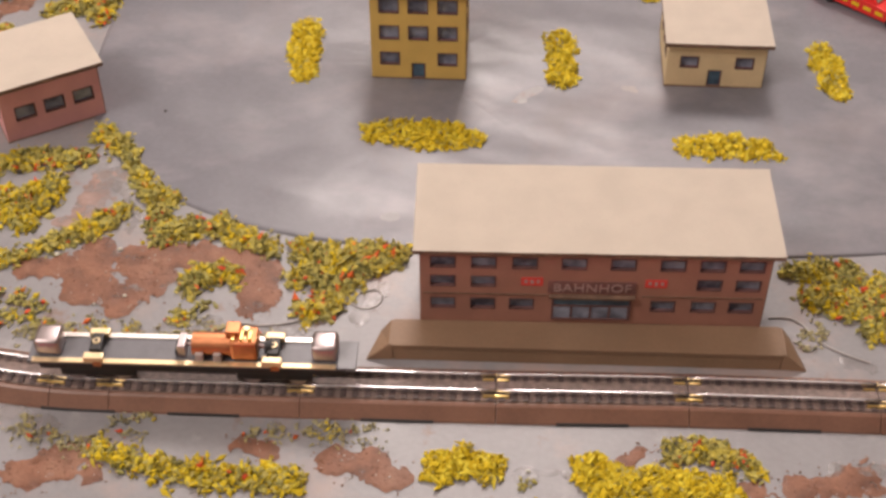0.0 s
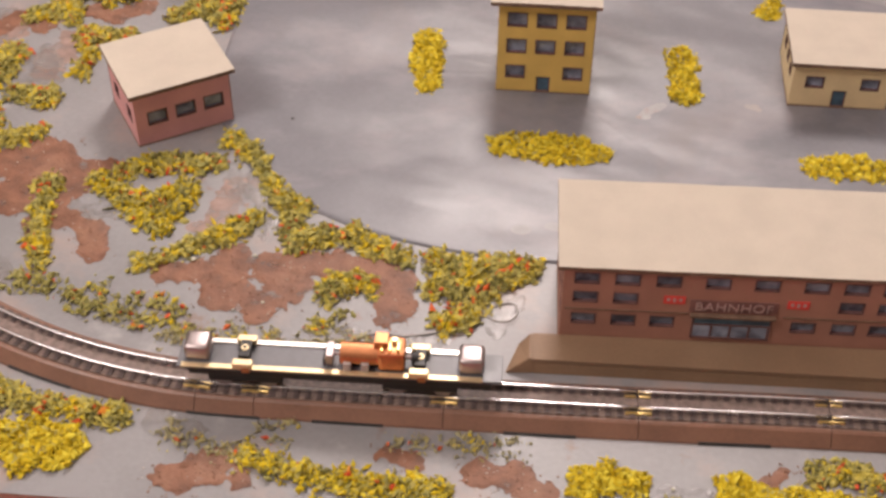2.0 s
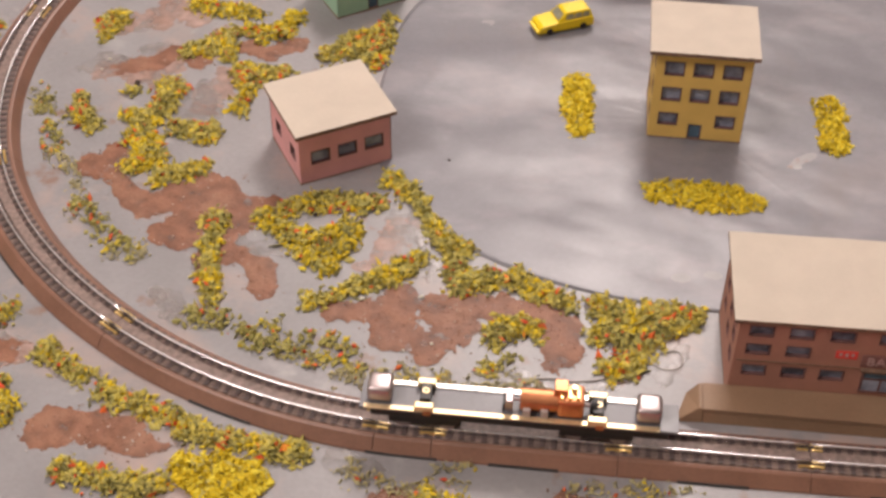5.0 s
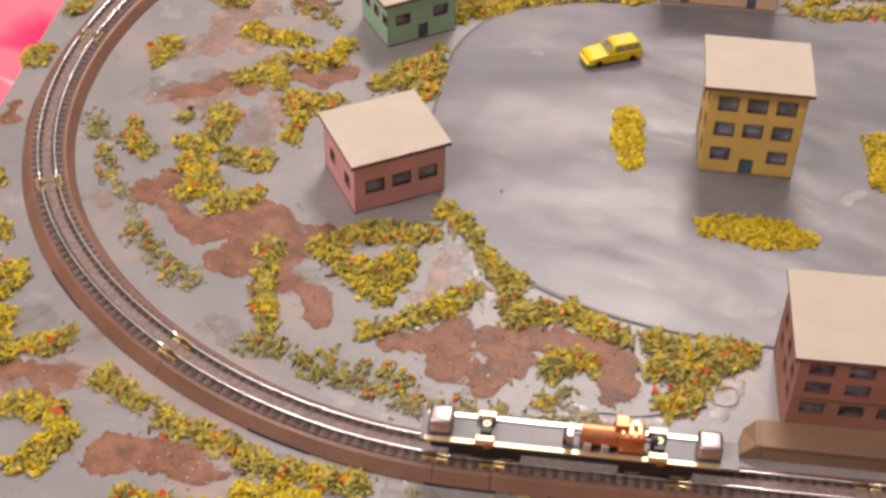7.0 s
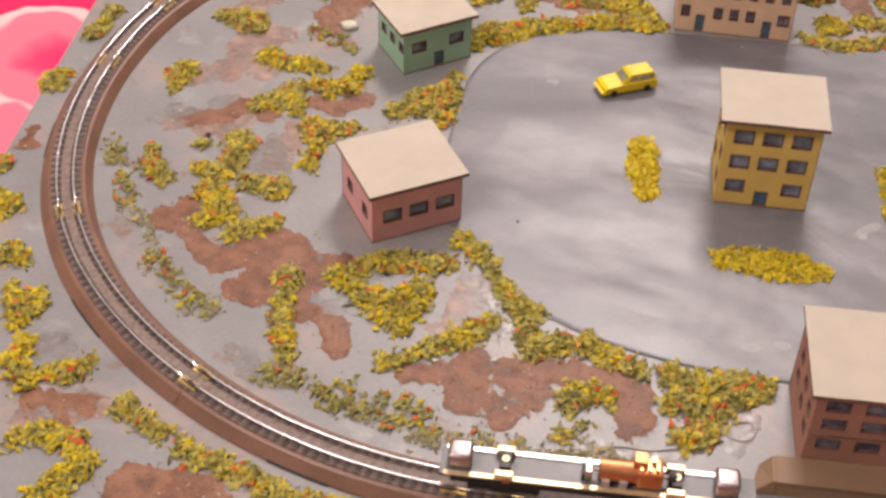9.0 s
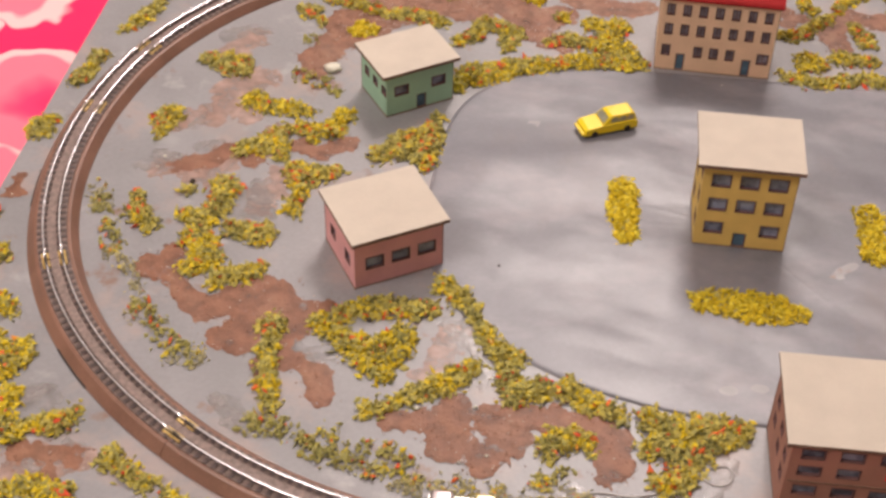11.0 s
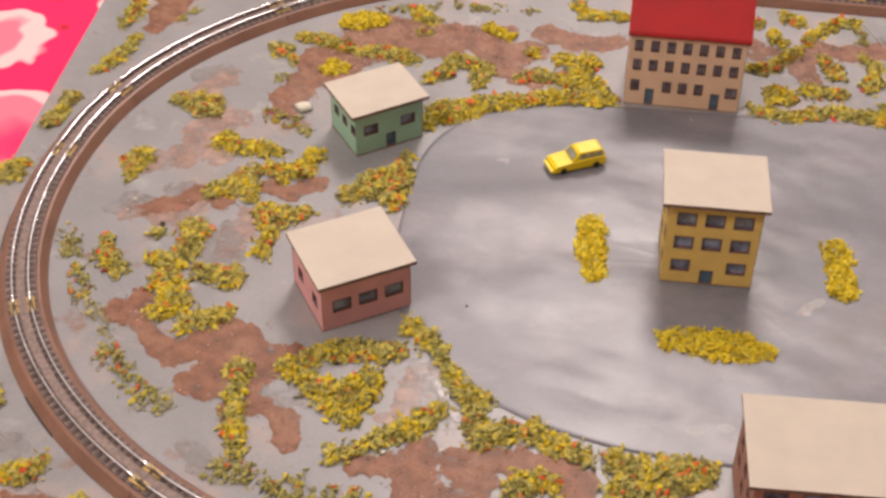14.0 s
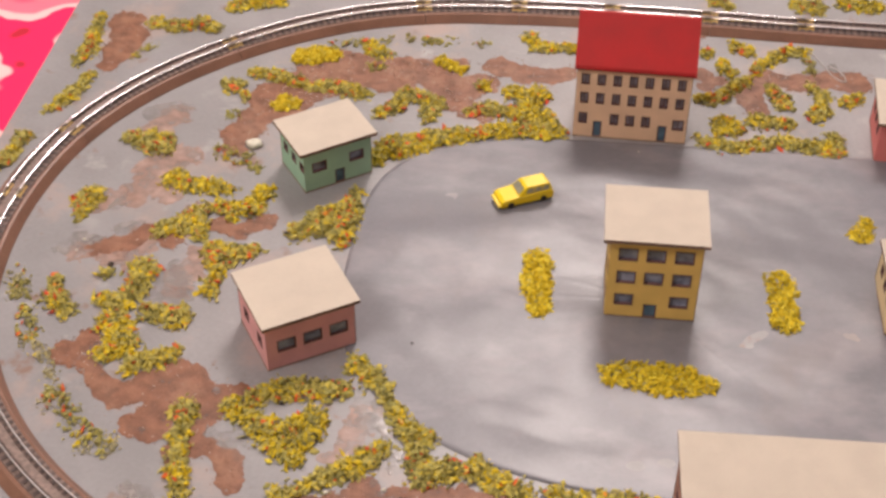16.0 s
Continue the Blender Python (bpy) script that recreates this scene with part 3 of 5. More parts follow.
        for x in (0, w - th):
            bm = bmesh.new()
            a = [bm.verts.new((x, y, z)) for y, z in ((0, h), (d, h), (ridge_y, ridge_z))]
            b2 = [bm.verts.new((x + th, y, z)) for y, z in ((0, h), (d, h), (ridge_y, ridge_z))]
            bm.faces.new(a)
            bm.faces.new(b2[::-1])
            for k in range(3):
                bm.faces.new((a[k], b2[k], b2[(k + 1) % 3], a[(k + 1) % 3]))
            bmesh.ops.recalc_face_normals(bm, faces=bm.faces)
            part("gable", bm, wall, house)
    return house


def grid_windows(xs, zs, w, h):
    return [(x - w / 2, x + w / 2, z - h / 2, z + h / 2) for z in zs for x in xs]


card_house("ochre_house", "three-storey ochre card house with a flat beige roof", (0.0, 0.0, 0.06), 0, 3.67, 3.2, 4.1, WALL["yellow"],
           grid_windows((0.72, 1.83, 2.95), (2.15, 3.35), 0.78, 0.66) + grid_windows((0.72, 2.95), (0.95,), 0.78, 0.62),
           doors=[(1.55, 2.1, 0.75)], left=grid_windows((0.8, 2.6), (0.95, 2.15, 3.35), 0.6, 0.6), right=grid_windows((0.8, 2.6), (0.95, 2.15, 3.35), 0.6, 0.6), over=(0.3, 0.28, 0.2, 0.1))
card_house("cream_house", "small cream card house with a flat beige roof", (11.4, 0.05, 0.06), -0.5, 3.75, 3.4, 1.95, WALL["cream"],
           grid_windows((0.85, 2.95), (1.15,), 0.72, 0.55), doors=[(1.6, 2.15, 0.8)], left=grid_windows((0.8, 1.7, 2.6), (1.15,), 0.5, 0.5), over=(0.15, 0.2, 0.2, 0.15))
card_house("pink_house", "small pink card house with a flat beige roof", (-13.15, -4.65, 0.0), 31.2, 3.75, 3.25, 2.3, WALL["pink"],
           grid_windows((0.85, 1.95, 3.05), (1.15,), 0.78, 0.62), left=grid_windows((0.9, 2.5), (1.1,), 0.55, 0.6), over=(0.15, 0.2, 0.2, 0.25))
card_house("green_house", "small green card house with a flat beige roof", (-13.7, 6.75, 0.0), 34.4, 3.35, 2.68, 2.07, WALL["green"],
           grid_windows((0.75, 2.6), (1.25,), 0.72, 0.55), doors=[(1.5, 2.0, 0.78)], left=grid_windows((0.6, 1.5, 2.4), (1.25,), 0.5, 0.5), over=(0.2, 0.1, 0.3, 0.32))
card_house("coral_house", "small coral pink card house with a flat beige roof", (12.45, 12.0, 0.0), -4, 3.7, 3.4, 2.15, WALL["coral"],
           grid_windows((0.9, 2.8), (1.2,), 0.7, 0.55), left=grid_windows((0.7, 1.6, 2.5), (1.25,), 0.45, 0.5), over=(0.2, 0.25, 0.2, 0.2))
top = grid_windows([0.42 + 0.745 * i for i in range(7)], (2.25, 3.3), 0.4, 0.62)
card_house("red_roofed_house", "three-storey tan card house with a steep red roof", (-1.74, 12.55, 0.0), -1.5, 5.35, 3.6, 3.95, WALL["tan"],
           top + grid_windows((0.42, 1.91, 2.65, 3.4), (1.1,), 0.42, 0.62) + [(4.65, 5.2, 0.75, 1.35)],
           doors=[(0.93, 1.35, 0.95), (4.0, 4.42, 0.95)], over=(0.12, 0.12, 0.14, 0.1), roof=5.75, bars=2)

# ---- station on its platform ----
plat = thing("station_platform", "brown card platform with sloping ends in front of the station", "platform", at=(0, 0, 0))


def hull_block(top_pts, foot_pts, z, bevel):
    bm = bmesh.new()
    a = [bm.verts.new((*p, z)) for p in top_pts]
    b = [bm.verts.new((*p, 0.0)) for p in foot_pts]
    bm.faces.new(a)
    bm.faces.new(b[::-1])
    for k in range(len(a)):
        m = (k + 1) % len(a)
        bm.faces.new((b[k], b[m], a[m], a[k]))
    bmesh.ops.bevel(bm, geom=bm.edges[:], offset=bevel, segments=2, affect="EDGES")
    bmesh.ops.recalc_face_normals(bm, faces=bm.faces)
    return bm


part("platform_block", hull_block([(1.95, -14.56), (14.1, -14.42), (14.1, -13.22), (1.95, -13.46)], [(1.95, -14.70), (14.1, -14.56), (14.1, -13.22), (1.95, -13.46)], 0.52, 0.02), M["platform"], plat)
part("platform_top", hull_block([(1.9, -14.6), (14.15, -14.46), (14.15, -13.2), (1.9, -13.45)], [(1.9, -14.6), (14.15, -14.46), (14.15, -13.2), (1.9, -13.45)], 0.56, 0.015), M["platform"], plat)
part("ramp", hull_block([(1.8, -14.56), (1.94, -14.56), (1.94, -13.47), (1.8, -13.47)], [(1.05, -14.75), (1.94, -14.7), (1.94, -13.45), (1.45, -13.45)], 0.545, 0.02), M["platform"], plat)
part("ramp", hull_block([(14.11, -14.42), (14.25, -14.42), (14.25, -13.22), (14.11, -13.22)], [(14.11, -14.56), (14.95, -14.6), (14.6, -13.2), (14.11, -13.2)], 0.545, 0.02), M["platform"], plat)
SW = 10.82
sta_wins = []
for z, cols in ((3.13, (0.72, 1.98, 3.25, 4.77, 6.28, 7.8, 9.02, 10.22)), (2.32, (0.72, 1.98, 9.0, 10.2)), (1.35, (0.72, 1.98, 3.2, 7.65, 8.92, 10.1))):
    sta_wins += grid_windows(cols, (z,), 0.8, 0.5)
station = card_house("station_building", "long brown card railway station with a beige roof and dark windows", (2.72, -13.42, 0.0), 1.25, SW, 3.8, 3.5, WALL["station"], sta_wins,
                     left=grid_windows((0.8, 2.0, 3.1), (1.35, 2.25, 3.0), 0.5, 0.5), right=grid_windows((0.8, 2.0, 3.1), (1.35, 2.25, 3.0), 0.5, 0.5), over=(0.2, 0.08, 0.35, 0.12), roof_thick=0.15, rise=0.12, group="station")
part("entrance", panel(2.5, 1.02, 0.06, [(0.06, 2.44, 0.66, 0.9)] + [(0.06 + 0.6 * i, 0.6 + 0.6 * i, 0.07, 0.6) for i in range(4)]), M["frame"], station, "dark glazed station entrance").matrix_local = pose(4.15 * CM, -0.055 * CM, 0.72 * CM)
for i in range(4):
    part("entrance_glass", boxed(4.2 + 0.6 * i, 4.78 + 0.6 * i, -0.03, -0.008, 0.78, 1.34), M["pane"], station)
part("transom_glass", boxed(4.2, 6.6, -0.03, -0.008, 1.36, 1.64), M["door_blue"], station, "blue-grey transom glass")
part("canopy", boxed(4.05, 6.75, -0.16, 0.0, 1.72, 1.82, bevel=0.02), M["card_edge"], station, "dark canopy over the entrance")
part("ledge", boxed(0.1, 4.0, -0.035, 0.0, 1.76, 1.8), M["card_edge"], station)
part("ledge", boxed(6.95, SW - 0.1, -0.035, 0.0, 1.76, 1.8), M["card_edge"], station)
for x in (3.5, 7.35):
    sign = part("red_sign", boxed(x - 0.34, x + 0.34, -0.02, 0.0, 2.18, 2.52), M["red_ink"], station, "small red sign with unreadable pale marks")
    for k in (-1, 0, 1):
        part("sign_mark", boxed(x + 0.19 * k - 0.05, x + 0.19 * k + 0.05, -0.028, -0.018, 2.27 + 0.03 * abs(k), 2.43), M["white_ink"], sign)


def lettering(text, x, z, size, mat, house, y=-0.03):
    cu = bpy.data.curves.new("lettering", "FONT")
    cu.body, cu.size, cu.extrude, cu.align_x, cu.space_character = text, size * CM, 0.01 * CM, "CENTER", 1.05
    ob = new("sign_lettering", cu)
    ob.parent = house
    ob.matrix_local = pose(x * CM, y * CM, z * CM, 90, 0, 0)
    cu.materials.append(mat)
    dg = bpy.context.evaluated_depsgraph_get()
    me = bpy.data.meshes.new_from_object(ob.evaluated_get(dg))
    m = ob.matrix_local.copy()
    bpy.data.objects.remove(ob)
    real = new("sign_lettering", me)
    real.parent, real.matrix_local = house, m
    return tagged(real, "pale capital letters spelling BAHNHOF")


part("sign_board", boxed(4.0, 6.75, -0.025, 0.0, 1.88, 2.4), M["sign_plum"], station)
lettering("BAHNHOF", 5.38, 1.97, 0.5, M["white_ink"], station, y=-0.045)

# ---- railcar chassis on the track ----
DECK = 1.72
car = thing("railcar_chassis", "bare motorised railcar chassis with copper motor and silver weights", "train", at=(-3.95, -16.19, 0), rz=0.8)
H0 = 4.95
bm = boxed(-H0, H0, -0.56, 0.56, DECK - 0.1, DECK, bevel=0.02)
part("deck", bm, M["deck"], car, "grey circuit board deck")
part("skirt", boxed(-H0 + 0.35, H0 - 0.3, -0.54, 0.54, DECK - 0.36, DECK - 0.1, bevel=0.03), M["black"], car)
for y in (-0.52, 0.52):
    part("contact_strip", boxed(-H0 + 0.15, H0 - 0.6, y - 0.09, y + 0.09, DECK + 0.002, DECK + 0.05, bevel=0.01), M["gold"] if y < 0 else M["strip"], car, "gold contact strip along the deck" if y < 0 else "silvery contact strip along the deck")
for x in (-H0 + 0.62, H0 - 0.95):
    part("weight", boxed(x - 0.39, x + 0.39, -0.36, 0.42, DECK, DECK + 0.62, bevel=0.13), M["silver"], car, "rounded silver end weight", smooth=True)
for x, s in ((-H0 + 2.05, 1), (H0 - 2.5, -1)):
    tower = part("bogie_tower", boxed(x - 0.17, x + 0.17, -0.34, 0.34, DECK, DECK + 0.34, bevel=0.03), M["black"], car)
    bm = bmesh.new()
    rod(bm, x, 0.0, DECK + 0.355, 0.115, 0.04, "z", 20)
    part("washer", bm, M["gold"], tower, "gold washer")
    bm = bmesh.new()
    rod(bm, x, 0.0, DECK + 0.375, 0.06, 0.03, "z", 16)
    part("screw", bm, M["black"], tower, "dark round screw head")
    for y in (-0.5, 0.5):
        part("contact_spring", boxed(x - 0.32, x + 0.28, y - 0.13, y + 0.13, DECK + 0.05, DECK + 0.26, bevel=0.04), M["gold"], car, "folded gold contact spring")
        part("wiper", boxed(x - 0.05, x + 0.2, y * 1.1 - 0.08, y * 1.1 + 0.08, DECK - 0.12, DECK + 0.12, bevel=0.02), M["copper"], car)
    bogie = part("bogie", boxed(x - 1.15, x + 1.15, -0.45, 0.45, 0.98, 1.42, bevel=0.06), M["black"], car)
    for wx2 in (-0.7, 0.7):
        bm = bmesh.new()
        for y in (-0.325, 0.325):
            rod(bm, x + wx2, y, 1.05, 0.3, 0.1, "y", 24)
            rod(bm, x + wx2, y * 0.82, 1.05, 0.35, 0.03, "y", 24)
        rod(bm, x + wx2, 0, 1.05, 0.06, 0.7, "y", 10)
        part("wheelset", bm, M["silver"], bogie, "steel wheelset")
bm = bmesh.new()
rod(bm, 0.68, 0.0, DECK + 0.36, 0.35, 1.3, "x", 32)
part("motor_can", bm, M["copper"], car, "copper-coloured motor can", smooth=False)
part("motor_block", boxed(1.18, 2.0, -0.4, 0.4, DECK + 0.03, DECK + 0.78, bevel=0.12), M["copper"], car, "orange copper motor end block")
part("brush_cap", boxed(1.06, 1.48, -0.1, 0.36, DECK + 0.6, DECK + 0.98, bevel=0.03), M["copper"], car)
bm = bmesh.new()
rod(bm, 1.68, 0.12, DECK + 0.8, 0.1, 0.3, "z", 14)
part("solder_post", bm, M["gold"], car)
bm = bmesh.new()
rod(bm, 1.62, -0.12, DECK + 0.74, 0.08, 0.12, "z", 14)
part("solder_blob", bm, M["gold"], car)
bm = bmesh.new()
rod(bm, 2.25, 0.0, DECK + 0.3, 0.07, 0.6, "x", 12)
rod(bm, -0.1, 0.0, DECK + 0.3, 0.05, 0.6, "x", 12)
part("drive_shaft", bm, M["silver"], car)
bm = bmesh.new()
rod(bm, 2.3, 0.0, DECK + 0.28, 0.2, 0.22, "x", 20)
part("coupling_sleeve", bm, M["black"], car)
part("bearing_block", boxed(-0.42, -0.18, -0.3, 0.3, DECK, DECK + 0.5, bevel=0.04), M["silver"], car, "silver motor bearing")
part("bearing_foot", boxed(-0.5, -0.42, -0.25, 0.25, DECK, DECK + 0.3, bevel=0.02), M["black"], car)
for x in (0.25, 0.8):
    part("motor_cradle", boxed(x - 0.12, x + 0.12, -0.47, -0.22, DECK, DECK + 0.34, bevel=0.03), M["cradle"], car, "pale grey motor cradle")
for k, x in enumerate((1.3, 1.55, 1.8)):
    part("brass_tag", boxed(x - 0.05, x + 0.05, -0.3, 0.05, DECK + 0.76, DECK + 0.86 + 0.03 * k, bevel=0.02), M["brass"], car, "small brass solder tag")

# ---- toy vehicles ----


def estate_car(name, label, mat, at, rz, long, wide, tall, sub=0.0):
    c = thing(name, label, "toy car", "toy vehicles", at, rz)
    bm = bmesh.new()
    side = [(0, 0.12), (0.02, 0.42), (0.08, 0.5), (0.34, 0.58), (0.97, 0.6), (1.0, 0.5), (1.0, 0.12)]
    rows = []
    for y, k in ((-0.5, 0.97), (-0.46, 1.0), (0.46, 1.0), (0.5, 0.97)):
        rows.append([bm.verts.new((x * long, y * wide, (0.12 + (z - 0.12) * k) * tall)) for x, z in side])
    m = len(side)
    for p, q in zip(rows, rows[1:]):
        for k in range(m):
            bm.faces.new((p[k], p[(k + 1) % m], q[(k + 1) % m], q[k]))
    bm.faces.new(rows[0])
    bm.faces.new(rows[-1][::-1])
    bmesh.ops.recalc_face_normals(bm, faces=bm.faces)
    part("body", bm, mat, c)
    bm = bmesh.new()
    cab = [(0.34, 0.58, 0.46), (0.48, 0.95, 0.4), (0.52, 1.0, 0.38), (0.9, 1.0, 0.38), (0.94, 0.95, 0.4), (0.985, 0.6, 0.46)]
    l = [bm.verts.new((x * long, -y * wide, z * tall)) for x, z, y in cab]
    r = [bm.verts.new((x * long, y * wide, z * tall)) for x, z, y in cab]
    for k in range(len(cab) - 1):
        bm.faces.new((l[k], l[k + 1], r[k + 1], r[k]))
    bm.faces.new(l[::-1])
    bm.faces.new(r)
    bmesh.ops.recalc_face_normals(bm, faces=bm.faces)
    part("cabin", bm, mat, c)
    glass = M["car_glass"]
    for sgn in (-1, 1):
        for x0, x1 in ((0.50, 0.63), (0.65, 0.78), (0.80, 0.92)):
            bm = bmesh.new()
            pts = [(x0 - 0.02, 0.66), (x1, 0.66), (x1, 0.9), (x0 + 0.02, 0.9)]
            bm.faces.new([bm.verts.new((x * long, sgn * (0.46 - (z - 0.58) * 0.17 + 0.012) * wide, z * tall)) for x, z in pts])
            bmesh.ops.solidify(bm, geom=bm.faces[:], thickness=0.012)
            part("side_window", bm, glass, c, "grey side window")
    bm = bmesh.new()
    bm.faces.new([bm.verts.new(((x - 0.012) * long, y * wide, z * tall)) for x, y, z in ((0.365, -0.38, 0.66), (0.365, 0.38, 0.66), (0.465, 0.34, 0.92), (0.465, -0.34, 0.92))])
    bmesh.ops.solidify(bm, geom=bm.faces[:], thickness=0.012)
    part("windscreen", bm, glass, c, "grey windscreen")
    part("bumper", boxed(-0.04 * long, 0.02 * long, -0.46 * wide, 0.46 * wide, 0.14 * tall, 0.26 * tall, bevel=0.01), mat, c)
    for x in (0.19, 0.81):
        for y in (-0.47, 0.47):
            bm = bmesh.new()
            rod(bm, x * long, y * wide, 0.17 * tall, 0.17 * tall, 0.1 * wide, "y", 20)
            part("wheel", bm, M["black"], c, "black toy wheel")
    return c


M["car_glass"] = material("grey_toy_window", (0.46, 0.46, 0.38), 0.25, 0, 0.2, 300)
estate_car("yellow_toy_estate_car", "bright yellow plastic toy estate car with grey windows", M["yellow_toy"], (-4.95, 6.75, 0.12), 26, 2.55, 1.0, 0.88)
bus = estate_car("red_toy_van", "red plastic toy van with yellow markings", M["red_toy"], (21.9, 4.25, 0.1), 139, 4.6, 1.3, 1.2)
for i in range(5):
    part("yellow_marking", boxed(0.7 + 0.55 * i, 1.05 + 0.55 * i, 0.655, 0.672, 0.34, 0.5), M["yellow_toy"], bus, "yellow painted marking")

# ---- flock bushes and scatter ----
CRUMB = [Vector(p) for p in ((1, 0, 0), (-1, 0, 0), (0, 1, 0), (0, -1, 0), (0, 0, 1), (0, 0, -1))]
FACES = ((0, 2, 4), (2, 1, 4), (1, 3, 4), (3, 0, 4), (2, 0, 5), (1, 2, 5), (3, 1, 5), (0, 3, 5))


SEED = itertools.count(1)


def flock_bush(kind, *chain):
    """A low patch of foam flock: hundreds of torn crumbs heaped on a mat with a ragged outline; orange blossoms on top."""
    seed = next(SEED)
    rnd = random.Random(seed)
    dense = {"Y": 240, "y": 210, "": 200, "s": 130, "p": 170}[kind]
    high = {"Y": 0.24, "y": 0.27, "": 0.26, "s": 0.14, "p": 0.09}[kind]
    chain = [(a, b, r * {"Y": 0.98, "y": 0.84, "": 0.78}.get(kind, 0.85) + 0.02) for a, b, r in chain]
    x0, x1 = min(a - r for a, b, r in chain) - 0.3, max(a + r for a, b, r in chain) + 0.3
    y0, y1 = min(b - r for a, b, r in chain) - 0.3, max(b + r for a, b, r in chain) + 0.3
    y0, y1 = y0 - 0.25, y1 + 0.25
    flat = [(a, b * 0.8, r) for a, b, r in chain]
    sets = {False: ([], []), True: ([], [])}
    for _ in range(int((x1 - x0) * (y1 - y0) * dense)):
        x, y = rnd.uniform(x0, x1), rnd.uniform(y0, y1)
        d = field(x, y * 0.8, flat) - 0.05 + 0.2 * noise.noise((x * 1.7, y * 1.7, seed)) + 0.14 * noise.noise((x * 5, y * 5, seed))
        if d > (0.1 if kind == "Y" else 0.28) * rnd.random() ** 5 or (kind in ("s", "p") and noise.noise((x * 2.5, y * 2.5, seed + 3)) < -0.12):
            continue
        top = high * max(0.1, min(1, 0.4 - d * 2.2)) * (0.8 + 0.7 * noise.noise((x * 2.3, y * 2.3, seed)))
        rise = 1 - rnd.random() ** 2
        z = 0.03 + max(0, top) * rise
        bloom = kind != "Y" and rise > 0.6 and rnd.random() < (0.022 if kind == "y" else 0.038) * (1.6 if noise.noise((x * 0.9, y * 0.9, 7)) > 0 else 0.4)
        size = rnd.choice((0.06, 0.08, 0.10, 0.125, 0.16)) * ({"s": 0.8, "p": 0.62}.get(kind, 1)) * (1.3 if bloom else 1)
        turn = Euler((rnd.gauss(0, 0.7), rnd.gauss(0, 0.7), rnd.uniform(0, 6.3))).to_matrix()
        verts, faces = sets[bloom]
        base = len(verts)
        stretch = (rnd.uniform(0.8, 1.7), rnd.uniform(0.45, 1.0), rnd.uniform(0.22, 0.6))
        for c in CRUMB:
            k = rnd.uniform(0.6, 1.25)
            p = turn @ Vector([c[i] * stretch[i] for i in range(3)]) * (size * k)
            verts.append(((x + p.x) * CM, (y + p.y) * CM, max(0.004, z + p.z) * CM))
        faces += [tuple(base + i for i in f) for f in FACES]
    words = {"Y": "bright yellow foam flock bush glued down", "y": "yellow and green foam flock bush", "": "olive green foam flock bush with orange blossoms", "s": "sparse thin olive flock on grey ground", "p": "pale sparse flock scatter on grey ground"}
    me = bpy.data.meshes.new("flock_bush")
    me.from_pydata(sets[False][0], [], sets[False][1])
    me.materials.append(FLOCK[kind])
    bush = tagged(new("flock_bush", me), words[kind], "bush", "flock bushes")
    if sets[True][1]:
        me = bpy.data.meshes.new("blossom_scatter")
        me.from_pydata(sets[True][0], [], sets[True][1])
        me.materials.append(FLOCK["bloom"])
        ob = tagged(new("blossom_scatter", me), "orange red blossom crumbs", kind="stuff")
        ob.parent = bush
    if kind not in ("s", "p"):
        part("backing_mat", dab_sheet([(a, b, r * 0.85) for a, b, r in chain], 0.16, 0.16, 0.02, high * 0.4, seed), M["flock_mat"], bush, "dull olive backing of the flock")
    return bush



def soil_patch(*chain):
    """Brown scatter: a thin torn film with loose grains on and round it."""
    seed = next(SEED)
    rnd = random.Random(seed)
    chain = [(a, b, r * 1.1 + 0.08) for a, b, r in chain]
    ob = part("soil_patch", dab_sheet(chain, 0.11, 0.34, 0.018, 0.02, seed * 3.7), M["soil"], smooth=True)
    tagged(ob, "brown granular soil scatter glued on grey ground", "soil patch", kind="stuff")
    x0, x1 = min(a - r for a, b, r in chain) - 0.5, max(a + r for a, b, r in chain) + 0.5
    y0, y1 = min(b - r for a, b, r in chain) - 0.5, max(b + r for a, b, r in chain) + 0.5
    verts, faces = [], []
    for _ in range(int((x1 - x0) * (y1 - y0) * 22)):
        x, y = rnd.uniform(x0, x1), rnd.uniform(y0, y1)
        if field(x, y, chain) + 0.3 * noise.noise((x * 1.1 + seed * 3.7, y * 1.1, seed * 3.7)) > 0.5 * rnd.random() ** 3:
            continue
        size, base = rnd.uniform(0.02, 0.055), len(verts)
        turn = Euler((rnd.uniform(0, 6), rnd.uniform(0, 6), rnd.uniform(0, 6))).to_matrix()
        for c in CRUMB:
            p = turn @ c * (size * rnd.uniform(0.6, 1.2))
            verts.append(((x + p.x) * CM, (y + p.y) * CM, max(0.004, 0.035 + p.z * 0.6) * CM))
        faces += [tuple(base + k for k in f) for f in FACES]
    me = bpy.data.meshes.new("grain_scatter")
    me.from_pydata(verts, [], faces)
    me.materials.append(FLOCK["grain"])
    g = tagged(new("grain_scatter", me), "loose brown grains, the pale ones standing for glints", kind="stuff")
    g.parent = ob
    return ob


def soil_wash(*chain):
    """A thin beige wash of glue and soil dust."""
    ob = part("soil_wash", dab_sheet(chain, 0.13, 0.5, 0.012, 0.012, next(SEED) * 1.9), M["wash"], smooth=True)
    return tagged(ob, "thin beige wash of glue and soil dust", "soil wash", kind="stuff")


def glue_film(*chain):
    """A thin clear film of dried glue with a ragged outline."""
    ob = part("glue_film", dab_sheet(chain, 0.12, 0.3, 0.014, 0.02, next(SEED) * 2.3), M["glue"], smooth=True)
    return tagged(ob, "pale shiny film of dried glue on the ground", "glue film", kind="stuff")


